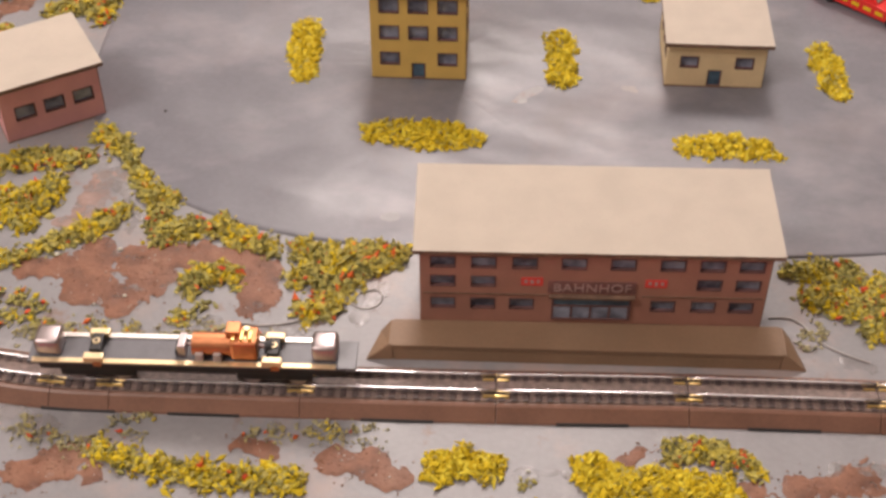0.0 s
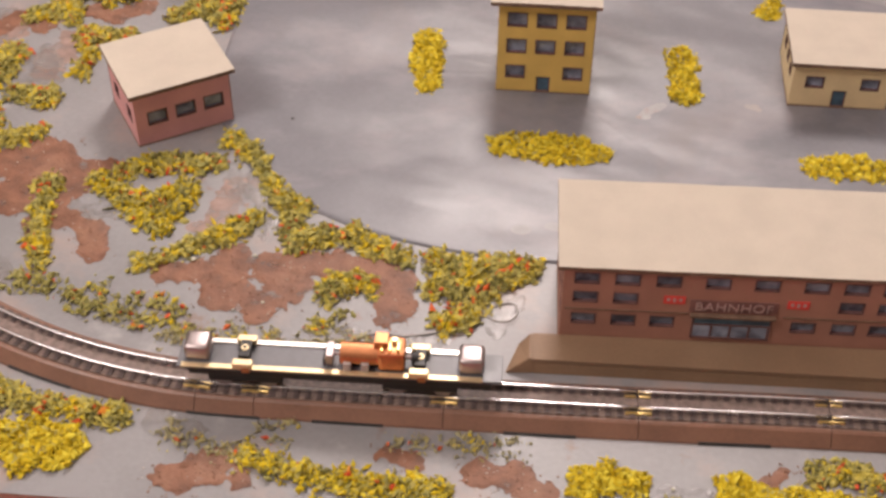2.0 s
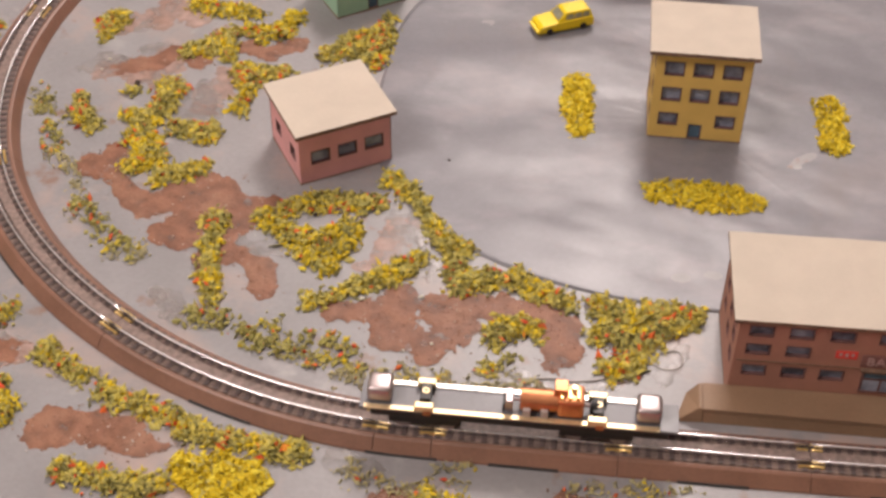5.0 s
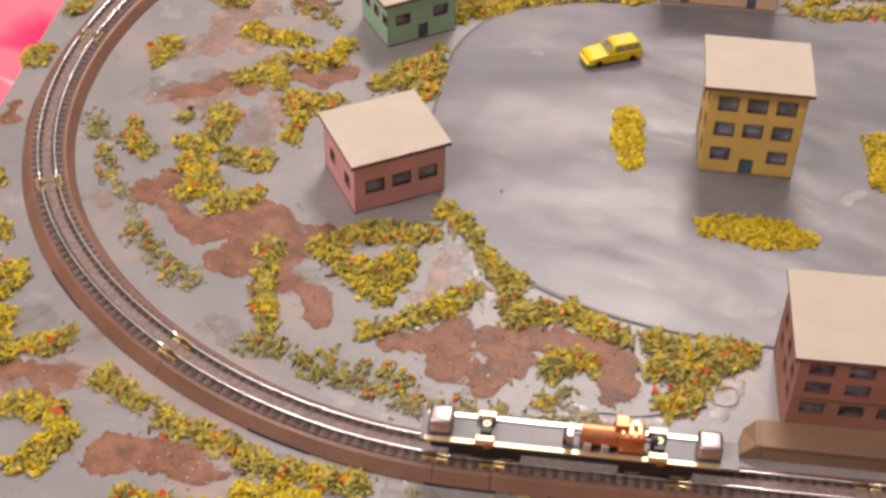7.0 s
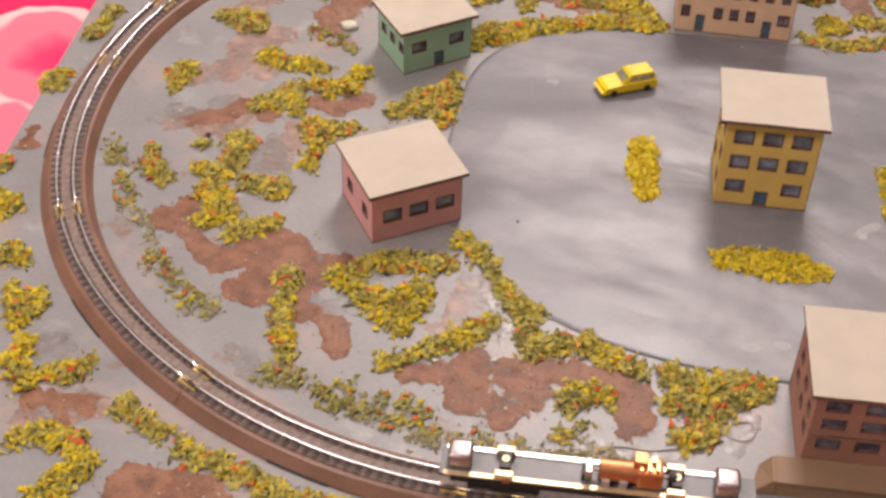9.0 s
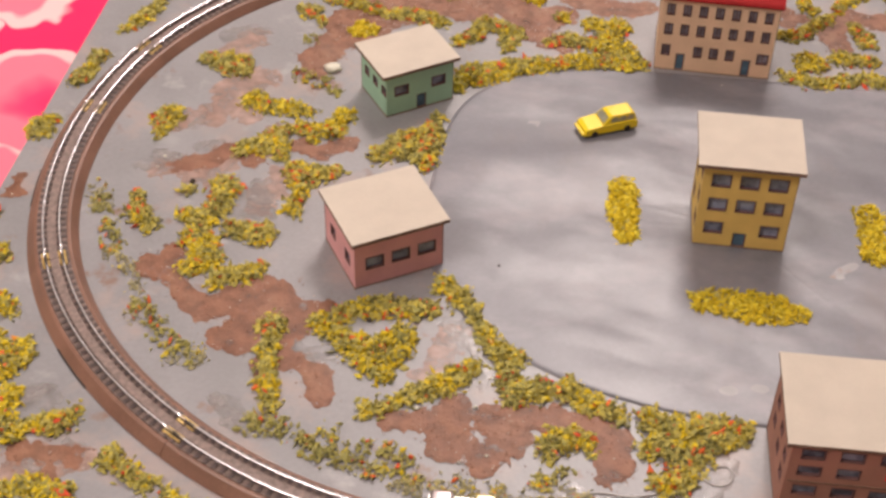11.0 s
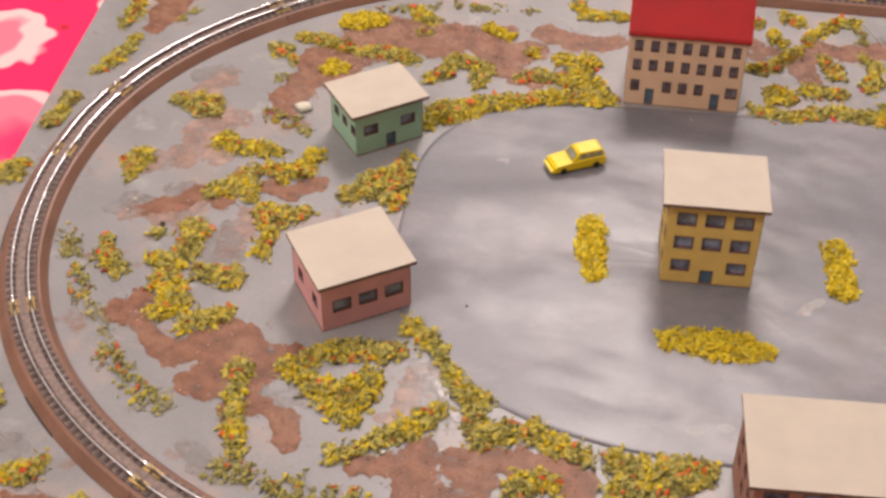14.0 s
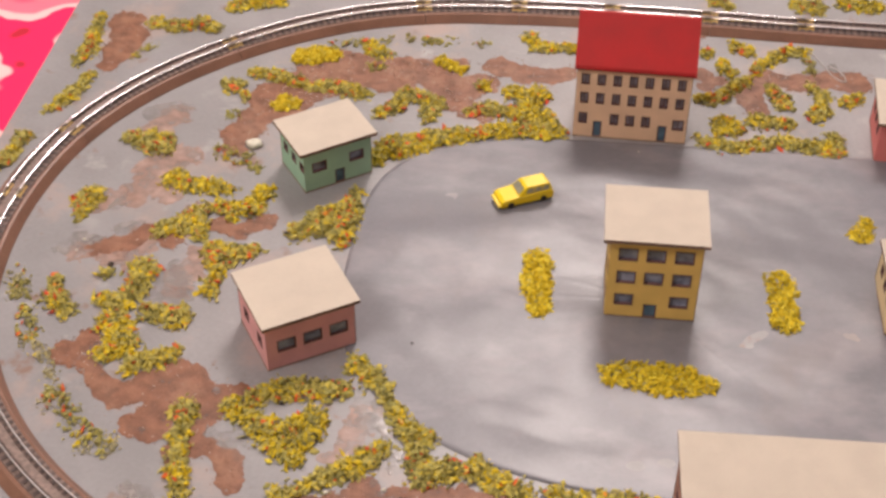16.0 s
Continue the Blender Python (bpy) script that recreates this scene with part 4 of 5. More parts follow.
flock_bush("s", (-24.6, -0.8, 0.33), (-23.9, -2.2, 0.32), (-23.3, -3.5, 0.36))
flock_bush("", (-23.2, -0.4, 0.19), (-22.9, -1.3, 0.46), (-22.2, -2.1, 0.37))
flock_bush("", (-21.3, 0.3, 0.19), (-20.8, -1.3, 0.28), (-20, -1.5, 0.41), (-19.7, -0.7, 0.56), (-19.7, 0.6, 0.66))
flock_bush("", (-18.7, -1.9, 0.32), (-17.5, -2, 0.59))
flock_bush("y", (-20.1, -2.6, 0.59), (-19.4, -3.8, 0.67), (-19.9, -4.5, 0.33))
flock_bush("", (-18.6, -5, 0.39), (-17.9, -4.4, 0.44), (-17.1, -4.1, 0.27))
flock_bush("s", (-21.2, -6.8, 0.32), (-20.3, -7.7, 0.42), (-19.4, -8.8, 0.42), (-18.5, -9.1, 0.25))
flock_bush("", (-23.4, 5.2, 0.7), (-23.4, 4.1, 0.25))
flock_bush("", (-22.7, 10, 0.34), (-21.6, 9.4, 0.45), (-20.8, 9.3, 0.22))
flock_bush("y", (-20, 7.1, 0.41), (-19, 6.7, 0.41), (-17.9, 6.7, 0.36), (-17.2, 6.5, 0.25))
flock_bush("y", (-15.6, 6.5, 0.4), (-15.9, 5.4, 0.5), (-16.6, 5, 0.45), (-17.4, 5.3, 0.25))
flock_bush("", (-19.5, 3.5, 0.44), (-18.6, 4, 0.64), (-18.1, 4.8, 0.4), (-17.8, 3.1, 0.24))
flock_bush("", (-15.3, 2.3, 0.34), (-16.2, 2, 0.53), (-17, 2.3, 0.43), (-16.5, 1, 0.33), (-16.6, -0.2, 0.42))
flock_bush("", (-13.6, 3.9, 0.39), (-12.7, 4.6, 0.86), (-11.6, 5.7, 0.7), (-11.5, 3.8, 0.54), (-11.5, 6.8, 0.3))
flock_bush("", (-13.3, -6.1, 0.39), (-12.3, -5.6, 0.48), (-11.2, -5.5, 0.43), (-10.1, -5.4, 0.32))
flock_bush("y", (-14.1, -6.7, 0.34), (-13.1, -7.5, 0.42), (-11.9, -8.1, 0.83), (-11, -7.2, 0.59), (-11.3, -8.9, 0.45))
flock_bush("", (-15.9, -7.2, 0.51), (-15.8, -8.4, 0.38), (-15.5, -10, 0.41), (-15.2, -10.9, 0.36))
flock_bush("", (-9.7, -3.9, 0.4), (-9, -4.6, 0.44), (-8.5, -5.2, 0.3), (-8, -6.1, 0.3), (-7.2, -7.2, 0.46), (-6.5, -7.6, 0.29))
flock_bush("", (-11.6, -10.8, 0.28), (-11.3, -10.7, 0.32), (-10.5, -10.2, 0.24), (-9.2, -9.3, 0.45), (-8.5, -8.7, 0.49), (-8.1, -8.2, 0.25))
flock_bush("", (-6.8, -8.6, 0.45), (-6.5, -9.4, 0.45), (-5.6, -9, 0.51), (-4.5, -8.9, 0.45), (-3.6, -9.4, 0.41), (-2.7, -9.8, 0.36))
flock_bush("", (-1.5, -10, 0.5), (-0.3, -10.3, 0.76), (0.9, -10.2, 0.76), (1.7, -10, 0.4), (-1.4, -11.2, 0.49), (0.3, -11.3, 0.39), (-0.4, -12.4, 0.48), (-1, -12.8, 0.38))
flock_bush("", (-5, -11.6, 0.49), (-4.2, -11.2, 0.43), (-3.7, -11.3, 0.28))
flock_bush("s", (-5, -13.1, 0.38), (-4.5, -12.8, 0.23))
flock_bush("s", (-15.4, -12.1, 0.32), (-14.6, -12.2, 0.32))
flock_bush("s", (-13.4, -12.6, 0.35), (-12.6, -12.3, 0.39), (-12.9, -13, 0.29), (-11.7, -12.8, 0.39), (-10.9, -12.8, 0.58), (-10.1, -13.2, 0.48), (-9.5, -13.6, 0.31))
flock_bush("p", (-8.4, -14.2, 0.27), (-7.2, -14.5, 0.26), (-5.9, -14.3, 0.26), (-4.6, -14.3, 0.26), (-3.1, -14.4, 0.3), (-1.8, -14.4, 0.3))
flock_bush("", (-20, -14.3, 0.38), (-19.3, -14.8, 0.3), (-18.5, -15.3, 0.23))
flock_bush("", (-17.6, -15.8, 0.3), (-16.8, -16.1, 0.3), (-16, -16.4, 0.26), (-15.2, -16.6, 0.22), (-14.3, -16.9, 0.26))
flock_bush("y", (-23.2, -16.2, 0.22), (-22.1, -15.9, 0.34), (-21.2, -16.2, 0.37), (-20.6, -17, 0.46), (-21.2, -17.9, 0.51), (-21.6, -18.3, 0.36))
flock_bush("", (-23.2, -13.2, 0.31), (-22.5, -13.1, 0.49), (-22, -12.6, 0.28))
flock_bush("y", (-24.5, -12, 0.36), (-24.6, -12.8, 0.35), (-23.8, -13.8, 0.31))
flock_bush("y", (-24.9, -10, 0.58), (-25.1, -10.9, 0.37), (-25.9, -9.4, 0.29))
flock_bush("y", (-26.7, -7.5, 0.47), (-26.1, -7.7, 0.3))
flock_bush("y", (-27.8, -4.8, 0.55), (-28.3, -4.4, 0.33))
flock_bush("", (-28.9, -2.3, 0.37))
flock_bush("", (-28.8, 3.6, 0.62), (-28.6, 4.1, 0.35))
flock_bush("", (-28.3, 7.5, 0.46), (-28, 8.6, 0.37), (-28, 9.5, 0.37))
flock_bush("", (-14.6, -17.1, 0.25), (-13.6, -17.3, 0.32), (-12.7, -17.4, 0.36), (-11.5, -17.6, 0.39), (-10.7, -17.6, 0.28))
flock_bush("Y", (-14.2, -18.6, 0.39), (-13.2, -18.9, 0.78), (-12.1, -19, 0.61))
flock_bush("", (-18, -19.1, 0.35), (-16.8, -19.4, 0.35), (-15.7, -19.5, 0.38), (-14.8, -19.4, 0.31))
flock_bush("p", (-9.1, -18, 0.32), (-8.2, -18.5, 0.28), (-7.1, -18.7, 0.24), (-6.4, -18.8, 0.21))
flock_bush("p", (-5.6, -17.7, 0.44), (-6.3, -17.9, 0.24))
flock_bush("p", (-2.1, -17.9, 0.14), (-1.1, -17.8, 0.21), (-0, -17.8, 0.24), (1, -17.8, 0.24), (1.8, -17.8, 0.17))
flock_bush("y", (-6.6, -18.8, 0.24), (-5.7, -19.1, 0.2), (-4.7, -19.3, 0.3), (-3.6, -19.5, 0.36), (-2.6, -19.6, 0.36), (-1.6, -19.6, 0.33), (-0.6, -19.7, 0.3))
flock_bush("Y", (3.5, -19, 0.37), (4.3, -18.7, 0.43), (5.1, -18.9, 0.37))
flock_bush("Y", (8.1, -18.9, 0.5), (8.6, -19.4, 0.57), (9.8, -19.3, 0.49), (10.9, -19.4, 0.57), (11.9, -19.4, 0.41))
flock_bush("", (10.7, -18, 0.42), (11.5, -17.9, 0.34), (12.5, -18.3, 0.3), (12.9, -18.6, 0.17))
flock_bush("s", (6.2, -19.7, 0.23))
flock_bush("", (15, -10.1, 0.27), (16, -10.1, 0.48), (16.9, -10.2, 0.47), (15.6, -11.4, 0.47), (16.7, -11.6, 0.65), (17.5, -12, 0.55), (17.9, -11, 0.56), (17.2, -12.8, 0.36))
flock_bush("p", (15.4, -12.9, 0.29), (15.1, -13.4, 0.22))
flock_bush("Y", (0.45, -3.33, 0.46), (1.32, -3.46, 0.63), (2.41, -3.47, 0.67), (3.39, -3.55, 0.58), (4.14, -3.63, 0.25))
flock_bush("Y", (-2.91, 3, 0.59), (-2.86, 1.51, 0.63), (-2.72, 0.2, 0.53))
flock_bush("Y", (7.37, 2.57, 0.65), (7.43, 1.43, 0.51), (7.43, 0.5, 0.59))
flock_bush("Y", (17.8, 2.5, 0.41), (17.9, 1.6, 0.58), (18, 0.5, 0.53), (18.2, -0.2, 0.31))
flock_bush("Y", (12.03, -3.74, 0.36), (12.83, -3.62, 0.5), (13.86, -3.67, 0.5), (14.87, -3.82, 0.34), (15.34, -4.17, 0.12))
flock_bush("Y", (-15.9, 18, 0.29), (-15.2, 18.1, 0.59), (-14.3, 18.2, 0.23))
flock_bush("", (-18.1, 16.2, 0.24), (-16.9, 15.9, 0.24), (-15.7, 15.7, 0.24), (-14.1, 15.3, 0.24), (-12.8, 15.2, 0.34), (-12.4, 14.9, 0.19))
flock_bush("", (-18.7, 14.8, 0.36), (-19.2, 15, 0.24), (-18.2, 14.1, 0.19))
flock_bush("s", (-18.3, 12.4, 0.28))
flock_bush("", (-10.6, 10.4, 0.45), (-9.6, 10.8, 0.59), (-8.6, 11.6, 0.45), (-7, 12, 0.32), (-5.6, 12.3, 0.32), (-4, 13, 0.41), (-2.9, 12.9, 0.32), (-2.4, 12.7, 0.18))
flock_bush("Y", (11.2, 6.3, 0.45), (11.5, 7.1, 0.25))
flock_bush("", (5.8, 25.8, 0.52), (6.3, 25.3, 0.26))
flock_bush("", (10.1, 25.9, 0.42), (11, 25.8, 0.62))
flock_bush("y", (12.8, 26.3, 0.52), (14.3, 26.1, 0.41))
flock_bush("Y", (-16, 13.6, 0.39), (-16.4, 13.4, 0.17))
flock_bush("", (-21.9, 10.1, 0.45), (-20.9, 10.1, 0.23))
flock_bush("s", (-18.3, 9.4, 0.32), (-17.1, 9, 0.27), (-16.4, 8.2, 0.18))
flock_bush("s", (-15.8, -12.1, 0.25), (-14.8, -12, 0.28), (-14, -12.4, 0.2))
flock_bush("s", (-13.5, -12.7, 0.28), (-12.7, -13, 0.3), (-11.8, -13.4, 0.3), (-11.1, -13.6, 0.25))
flock_bush("p", (-10, -14.1, 0.3), (-9, -14.1, 0.3), (-8.1, -13.8, 0.22), (-7.3, -13.9, 0.22), (-6.5, -13.9, 0.2))
flock_bush("p", (-6.8, -14.5, 0.28), (-5.6, -14.5, 0.3), (-4.5, -14.4, 0.3), (-3.3, -14.3, 0.3), (-2, -14.3, 0.3))
flock_bush("p", (-5.4, -13.9, 0.3), (-4.5, -13.8, 0.3), (-3.5, -13.8, 0.25))
flock_bush("p", (-25, 0, 0.3), (-24.6, -1.2, 0.25))
flock_bush("p", (-23.1, -4.1, 0.25), (-22.2, -4.9, 0.22), (-21.6, -6, 0.22))
flock_bush("p", (-21.3, -6.8, 0.22), (-21.3, -7.4, 0.2))
flock_bush("p", (-19.1, -9, 0.28), (-18.3, -9.2, 0.22))
flock_bush("Y", (-15.9, 17.8, 0.41), (-15.2, 18.0, 0.44), (-14.5, 18.0, 0.35))
flock_bush("y", (-16.9, 16.1, 0.27), (-16.4, 15.8, 0.27))
flock_bush("", (-15.6, 15.4, 0.20), (-14.4, 15.2, 0.27), (-13.7, 15.4, 0.34), (-13.1, 15.0, 0.30), (-12.3, 14.7, 0.24))
flock_bush("Y", (-15.9, 13.4, 0.25), (-15.4, 13.7, 0.22))
flock_bush("s", (-14.3, 19.2, 0.28), (-13.2, 19.6, 0.28), (-11.7, 20.0, 0.21), (-10.5, 20.2, 0.18))
flock_bush("s", (-9.5, 20.1, 0.21), (-8.4, 20.2, 0.21), (-6.7, 20.2, 0.18))
flock_bush("y", (-12.6, 19.4, 0.28), (-12.0, 18.8, 0.35), (-11.5, 18.6, 0.21))
flock_bush("Y", (-8.7, 18.3, 0.20), (-8.1, 17.8, 0.29), (-7.6, 17.6, 0.20))
flock_bush("s", (-12.0, 17.6, 0.42))
flock_bush("", (-11.1, 13.4, 0.33), (-10.5, 13.9, 0.40), (-10.1, 15.0, 0.47), (-9.3, 14.8, 0.40), (-8.5, 14.4, 0.40), (-8.8, 13.4, 0.40))
flock_bush("y", (-6.3, 16.2, 0.27))
flock_bush("", (-6.6, 14.0, 0.33), (-5.8, 14.2, 0.40), (-4.8, 14.1, 0.40))
flock_bush("y", (-4.9, 15.8, 0.41), (-4.0, 15.4, 0.47), (-3.5, 15.7, 0.47), (-4.2, 13.9, 0.46), (-3.2, 13.8, 0.46), (-2.5, 12.7, 0.33))
flock_bush("y", (-10.8, 9.7, 0.44), (-10.2, 10.6, 0.71), (-9.3, 10.8, 0.64), (-8.4, 11.2, 0.39), (-7.3, 11.6, 0.26), (-6.3, 12.0, 0.32), (-5.2, 12.5, 0.46), (-4.1, 12.6, 0.46), (-3.1, 12.5, 0.39))
flock_bush("y", (-4.3, 21.0, 0.29), (-4.0, 20.4, 0.28), (-3.2, 20.1, 0.18), (-2.5, 20.2, 0.21), (-1.9, 20.1, 0.21))
flock_bush("y", (5.0, 20.6, 0.28))
flock_bush("y", (6.6, 21.3, 0.32), (7.1, 20.9, 0.25))
flock_bush("y", (5.8, 19.4, 0.31), (6.1, 18.7, 0.24))
flock_bush("", (6.9, 18.2, 0.27), (6.4, 17.7, 0.31), (5.8, 16.8, 0.30), (5.0, 16.2, 0.34), (4.4, 16.3, 0.20))
flock_bush("y", (7.4, 19.1, 0.21), (7.9, 19.9, 0.24), (8.5, 20.6, 0.28), (9.3, 21.1, 0.25), (10.0, 21.0, 0.21))
flock_bush("", (8.2, 17.4, 0.31), (8.5, 16.6, 0.44), (8.6, 16.2, 0.34))
flock_bush("", (10.1, 17.8, 0.27), (10.5, 17.1, 0.27), (10.5, 15.9, 0.40), (10.0, 15.3, 0.33))
flock_bush("s", (10.2, 20.1, 0.24), (10.2, 19.4, 0.21))
flock_bush("y", (5.6, 14.3, 0.46), (6.1, 13.9, 0.39), (5.4, 13.7, 0.33))
flock_bush("", (7.2, 14.7, 0.40), (7.9, 14.6, 0.40), (8.7, 14.5, 0.26))
flock_bush("", (4.4, 12.7, 0.26), (5.3, 12.4, 0.39), (6.1, 12.2, 0.32), (7.1, 12.6, 0.39), (8.3, 13.0, 0.26), (9.3, 12.8, 0.45), (10.3, 12.7, 0.45), (10.9, 12.6, 0.32), (10.8, 13.5, 0.33))
flock_bush("y", (11.7, 16.8, 0.30), (12.3, 17.1, 0.27))
flock_bush("", (-27.4, 20.5, 0.29), (-27.2, 18.8, 0.36), (-27.1, 17.4, 0.42), (-27.3, 16.3, 0.35))
flock_bush("", (-26.4, 14.9, 0.27), (-26.6, 13.8, 0.30), (-27.0, 12.7, 0.30), (-27.4, 12.0, 0.20))
flock_bush("s", (-24.4, 17.3, 0.28), (-24.0, 17.9, 0.25))
flock_bush("", (-24.3, 20.3, 0.36), (-23.0, 20.1, 0.43), (-21.9, 20.6, 0.43), (-21.0, 20.1, 0.29))
flock_bush("y", (-20.4, 22.5, 0.37), (-19.3, 22.9, 0.37), (-18.1, 23.2, 0.29))
soil_patch((-15.4, 16.9, 0.54), (-14.3, 17.1, 0.78), (-13.2, 17.5, 0.86), (-11.7, 17.2, 0.78), (-10.2, 17.5, 0.70), (-8.8, 17.9, 0.78), (-7.7, 18.1, 0.55))
soil_patch((-14.1, 15.9, 0.46), (-12.6, 15.9, 0.54), (-11.2, 16.1, 0.69))
soil_patch((-8.4, 17.0, 0.69), (-7.9, 15.7, 0.69), (-8.2, 14.7, 0.61), (-7.5, 14.5, 0.53), (-6.7, 13.9, 0.53), (-6.1, 13.5, 0.36))
soil_patch((-5.6, 18.1, 0.70), (-4.4, 17.7, 0.70), (-3.1, 17.6, 0.62), (-2.1, 17.8, 0.46))
soil_patch((-16.4, 14.5, 0.61), (-15.3, 14.7, 0.61))
soil_patch((4.6, 18.6, 0.47), (5.2, 18.0, 0.46), (4.7, 17.4, 0.31))
soil_patch((7.1, 15.7, 0.45), (7.0, 17.0, 0.61), (7.9, 18.4, 0.70), (9.3, 18.3, 0.69), (10.8, 18.7, 0.70), (12.2, 18.6, 0.77))
soil_patch((-26.0, 20.4, 0.81), (-25.4, 18.8, 0.88), (-25.5, 17.4, 0.78), (-25.7, 16.0, 0.46))
soil_patch((-0.1, 22, 0.41), (4.7, 22.5, 0.41))
soil_patch((-15.9, 21.9, 0.42), (-14.6, 21.8, 0.32))
soil_patch((-28.4, -0.7, 0.37), (-28.5, 0.1, 0.24))
soil_patch((-20.4, -11.1, 0.24))
soil_patch((-25.4, -10.7, 0.24), (-23.1, -14.7, 0.27))
soil_patch((-2.5, -18.4, 0.2), (-1.6, -18.6, 0.17))
soil_patch((9.5, -18, 0.17), (9, -18.5, 0.17))
soil_patch((-17.1, 4.1, 0.34), (-16.1, 3.8, 0.44), (-15.2, 4.4, 0.44))
soil_patch((-21.3, -4.4, 0.66), (-20.8, -3.8, 0.45), (-19.8, -5.7, 0.43), (-18.5, -6.5, 0.64), (-17.3, -6, 0.97), (-16.6, -5.2, 0.76), (-17.1, -7.8, 0.84), (-15.9, -6.1, 0.86), (-14.6, -6.2, 0.64), (-15.7, -9.1, 0.52), (-14.5, -8.9, 0.52), (-13.8, -9.4, 0.41), (-13.4, -10.4, 0.4))
soil_patch((-10.8, -11.2, 0.4), (-9.6, -11.1, 0.6), (-8.5, -10.3, 0.5), (-8.5, -11.9, 0.79), (-7.2, -12.5, 0.58), (-6.5, -11.6, 0.69), (-7.2, -10.6, 0.6))
soil_patch((-6.4, -10.4, 0.6), (-5, -10.3, 0.6), (-3.8, -10.4, 0.5), (-2.8, -10.8, 0.5), (-2.8, -12.1, 0.58), (-3, -12.9, 0.23))
soil_patch((-18.7, -17.5, 0.73), (-17.6, -17.3, 0.64), (-16.5, -17.4, 0.55), (-21.4, -14.5, 0.48), (-23.3, -14.3, 0.39), (-22, -15.1, 0.47))
soil_patch((-16.5, -17.4, 0.54), (-17.6, -17.4, 0.45), (-15.5, -17.8, 0.44), (-15, -17.8, 0.27))
soil_patch((-7.2, -19, 0.31), (-8.1, -19.2, 0.24))
soil_patch((-8.7, -19.9, 0.41), (-7.6, -19.6, 0.42), (-6.6, -19.6, 0.33))
soil_patch((0.6, -18.9, 0.42), (1.7, -19, 0.42), (2.3, -19.3, 0.33))
soil_patch((14.2, -19, 0.41), (15.5, -18.9, 0.41), (16.2, -18.7, 0.41), (12.9, -19.3, 0.33))
soil_patch((-16.2, 14.1, 1.34), (-14.9, 16.5, 0.97), (-13.6, 15.6, 0.77), (-12.7, 17.3, 0.99), (-10.8, 16.4, 0.97), (-10.4, 17.5, 0.78), (-14, 17.7, 0.78), (-8.6, 16.7, 0.97), (-7.8, 15.2, 0.96), (-6.5, 16.4, 0.77))
soil_patch((-17.0, 14.0, 0.82), (-16.0, 14.5, 1.05), (-14.9, 14.9, 0.94), (-17.0, 12.5, 0.88), (-17.6, 11.0, 0.80), (-17.7, 9.8, 0.57))
soil_patch((-22.2, 1.8, 0.34), (-21.6, 2.3, 0.44), (-20.8, 2.4, 0.49), (-20.1, 3.3, 0.44))
soil_patch((-19.0, 2.9, 0.39), (-18.9, 4.1, 0.35))
soil_wash((-21.1, 12.2, 0.92), (-21.7, 10.8, 0.80))
soil_wash((-20.1, 8.7, 1.04), (-20.9, 7.7, 1.19), (-21.2, 6.1, 0.91), (-20.0, 6.0, 0.76))
soil_wash((-22.3, 5.7, 0.66), (-23.0, 4.5, 0.45))
soil_wash((-22.5, 1.7, 0.72), (-21.1, 1.6, 0.82), (-19.9, 2.3, 0.68))
soil_wash((-18.4, 4.8, 0.65), (-18.4, 3.7, 0.59))
soil_wash((-17.8, 0.9, 0.86), (-17.9, -0.1, 0.70), (-17.5, 1.9, 0.48))
soil_wash((-22.5, -14.8, 0.94), (-21.3, -14.4, 0.75), (-23.1, -15.3, 0.56))
soil_wash((-9.0, -6.4, 0.46), (-9.2, -7.6, 0.53), (-9.8, -8.9, 0.44))
glue_film((-9.4, -6.1, 0.29), (-8.2, -7.2, 0.25), (-7.6, -8.3, 0.28), (-7.7, -9.4, 0.20))
glue_film((-4.4, -13.5, 0.41), (-3.3, -13.8, 0.45), (-2.2, -13.8, 0.48), (-1.2, -13.5, 0.34))
glue_film((-23.3, -11.8, 0.69), (-23.9, -12.1, 0.48))
glue_film((-17.0, -11.2, 0.36), (-16.3, -11.9, 0.36))
glue_film((-9.4, -17.7, 0.53), (-8.5, -17.9, 0.53))
glue_film((-18.3, 0.3, 0.7), (-18.8, -0.8, 0.51), (-17.6, -0.8, 0.42))
glue_film((-13.9, -8.4, 0.62), (-14.7, -8.1, 0.33))
glue_film((-8.5, -6.1, 0.47), (-8.9, -7, 0.42), (-8.2, -5.4, 0.22))
glue_film((-23.1, 2.7, 0.49), (-22.2, 2.4, 0.39))
glue_film((-16.9, -11.1, 0.44), (-16.3, -11.8, 0.44), (-15.8, -12.3, 0.24))
glue_film((-21.4, 3.4, 0.39), (-20.6, 3.9, 0.3))
glue_film((0.9, -12.3, 0.48), (1.5, -11.4, 0.27), (0.7, -13, 0.34))
glue_film((-23.7, -11.9, 0.5), (-23.2, -11.5, 0.32))
glue_film((-21.5, -14.2, 0.58), (-22.5, -14.7, 0.57))
glue_film((-7.9, -11.8, 0.35), (-8, -12.5, 0.23))
glue_film((16.3, -14.1, 0.32), (17, -14.3, 0.32))
glue_film((7.3, -18.9, 0.27), (6.3, -19, 0.33))
glue_film((15.3, -18.6, 0.41), (16.3, -18.4, 0.33))
glue_film((15.7, -3.1, 0.29), (16.1, -3.5, 0.21))
glue_film((-23.3, 1.8, 0.54), (-22.3, 2.5, 0.4))
glue_film((-22.3, 12.2, 0.61), (-21.6, 12.8, 0.39))
glue_film((-22.1, 4.9, 0.36), (-21.9, 5.7, 0.26))
glue_film((-20.8, 12.8, 0.45))
glue_film((11.3, 19.9, 0.29), (11.9, 18.7, 0.29))
glue_film((-17.9, 0.1, 0.6), (-18.4, 1.2, 0.44))


# ---- pebbles, twigs and threads ----


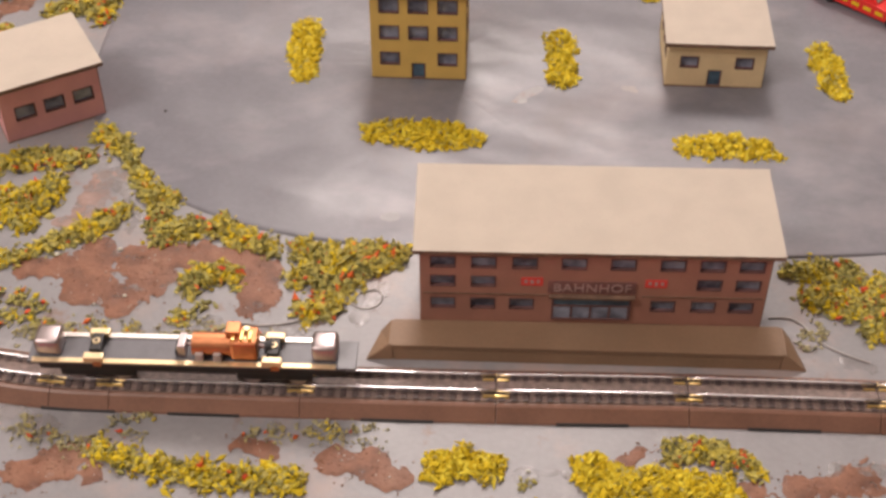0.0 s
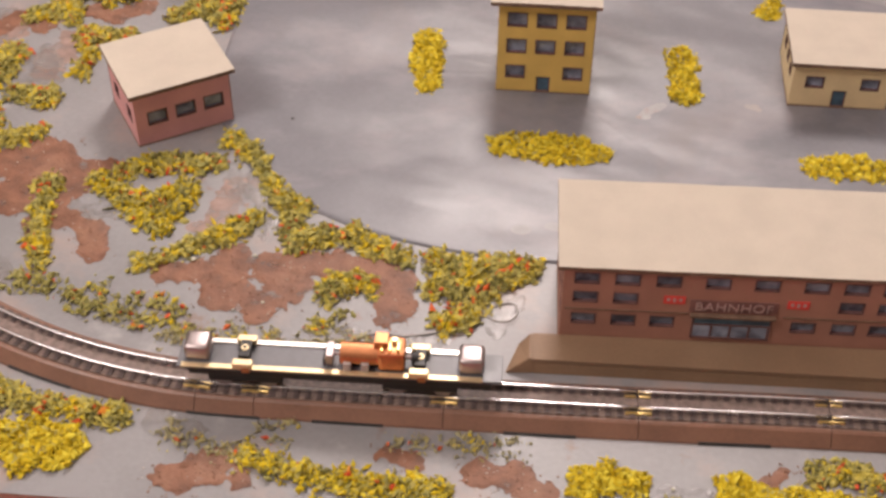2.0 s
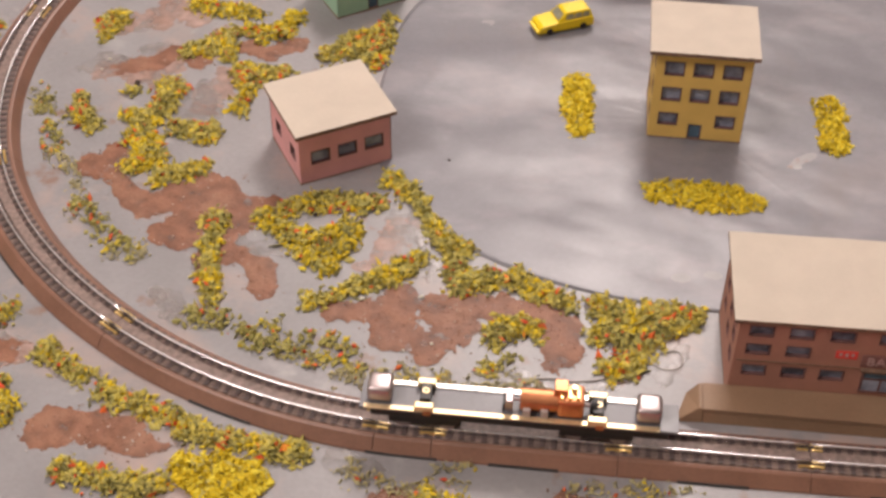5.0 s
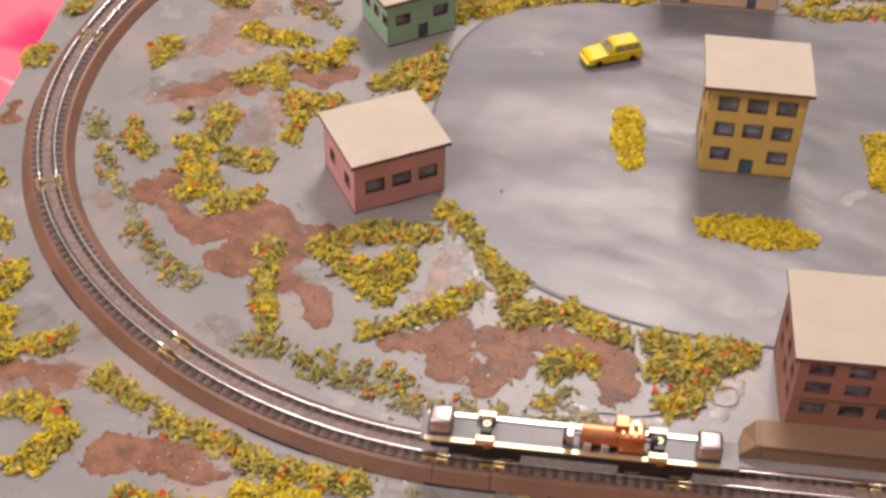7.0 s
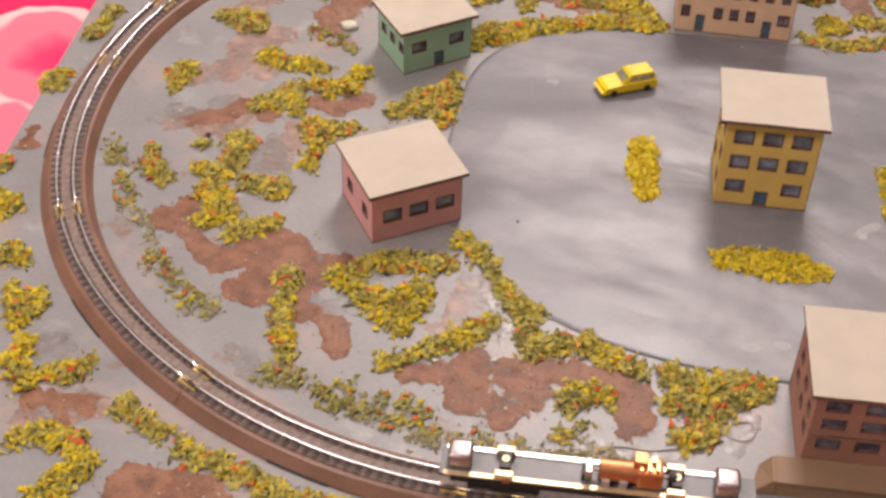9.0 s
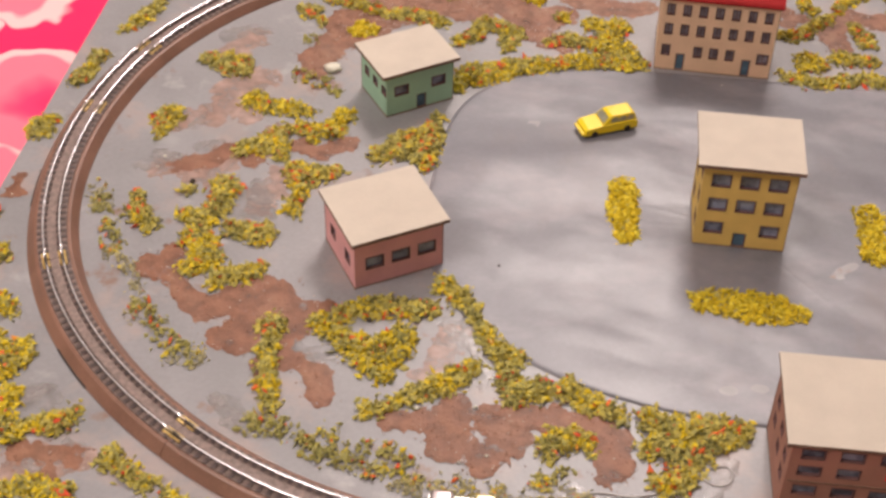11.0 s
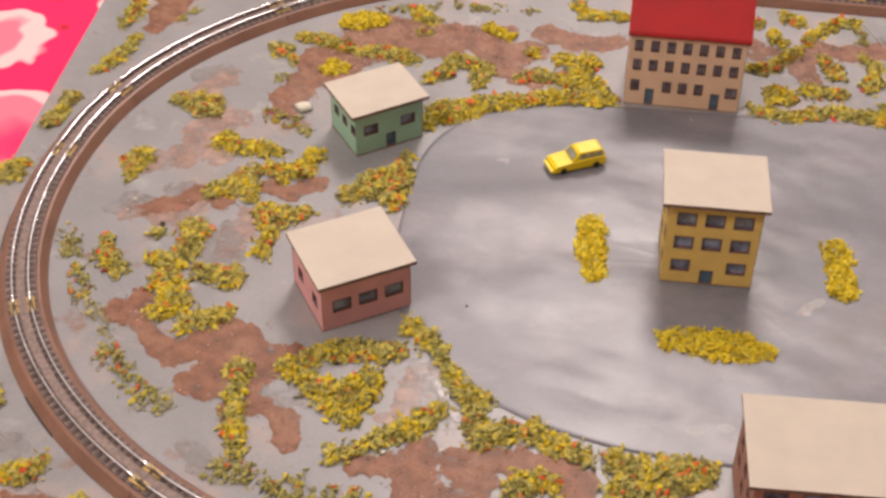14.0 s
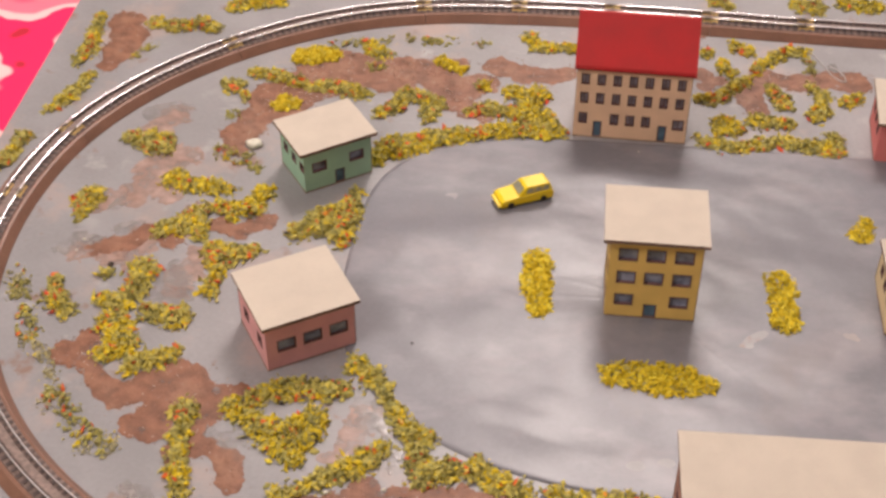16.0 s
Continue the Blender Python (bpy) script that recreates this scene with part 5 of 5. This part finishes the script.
def lump(name, label, category, at, size, mat, seed, squash=0.6):
    bm = bmesh.new()
    bmesh.ops.create_icosphere(bm, subdivisions=2, radius=1.0)
    for v in bm.verts:
        k = size * (1 + 0.35 * noise.noise(v.co * 1.6 + Vector((seed, 0, 0))))
        v.co = (at[0] + v.co.x * k, at[1] + v.co.y * k * 0.8, max(0.0, at[2] + size * squash * 0.7 + v.co.z * k * squash))
    return tagged(part(name, bm, mat, smooth=True), label, category)


M["dark_grit"] = material("dark_brown_grit", (0.055, 0.04, 0.03), 0.8, 0, 0.3, 300)
M["pale_grit"] = material("pale_grit", (0.62, 0.60, 0.50), 0.6, 0, 0.15, 200)
M["thread"] = material("grey_glue_thread", (0.36, 0.34, 0.33), 0.35, 0, 0.15, 200)
DOT = "dark crumb lying on the grey sheet"
lump("dark_crumb", DOT, "crumb", (*(-7.68, -2.57), 0.08), 0.06, M["dark_grit"], 1)
for k, (x, y) in enumerate(((-21.22, 0.87), (-21.14, 0.82), (-14.04, 3.74), (6.13, 12.38), (-13.82, 3.61), (-12.29, -6.34), (-4.03, -8.57), (-1.39, 16.21), (-21.16, 0.95))):
    lump("dark_tuft", "small dark brown tuft among the flock", "tuft", (x, y, 0.0), 0.065 + 0.02 * (k % 3), M["dark_grit"], k * 3.1, 0.9)
# pale yellowish chunk of bush, shaped as a plain lump
lump("pale_bush_lump", "pale cream lump lying beside the green house", "pebble", (*(-16.81, 10.07), 0.0), 0.42, M["pale_grit"], 8, 0.45)
for k, (x, y) in enumerate(((17.38, -2.01), (6.23, -18.93), (-7.78, -10.17), (-8.08, -12.77), (-22.91, 1.66), (-9.86, -10.50), (1.43, 11.51), (-7.15, -12.36), (-9.87, -10.53), (-28.42, -1.05), (-13.43, 5.00), (-22.78, 2.41))):
    lump("white_speck", "tiny white speck of dried glue", "speck", (x, y, 0.03), 0.05 + 0.02 * (k % 3), M["pale_grit"], k * 1.7 + 30, 0.5)


def thread(points, label):
    cu = bpy.data.curves.new("glue_thread", "CURVE")
    cu.dimensions, cu.bevel_depth, cu.bevel_resolution = "3D", 0.035 * CM, 2
    sp = cu.splines.new("NURBS")
    sp.points.add(len(points) - 1)
    for p, (x, y) in zip(sp.points, points):
        p.co = (x * CM, y * CM, 0.035 * CM, 1)
    sp.order_u, sp.use_endpoint_u = 3, True
    cu.materials.append(M["thread"])
    return tagged(new("glue_thread", cu), label, "thread")


thread([(0.10, -11.91), (0.40, -12.53), (1.15, -12.57), (1.43, -12.02), (1.15, -11.53), (0.58, -11.86)], "loop of grey thread lying beside the flock")
thread([(-4.41, -13.83), (-3.33, -13.33), (-2.00, -13.56), (-0.90, -13.06)], "thin grey glue thread along the ground")
thread([(14.01, -12.34), (14.57, -12.24), (15.07, -12.54), (15.35, -13.15), (15.98, -13.73), (16.98, -14.16)], "thin grey glue thread along the ground")
# clear plastic bit, drawn with the thread's curve and material
thread([(10.38, 21.15), (10.86, 20.13), (11.31, 18.87), (11.96, 18.43), (11.80, 19.55), (11.14, 20.00)], "clear grey plastic bit, laid as a loop")
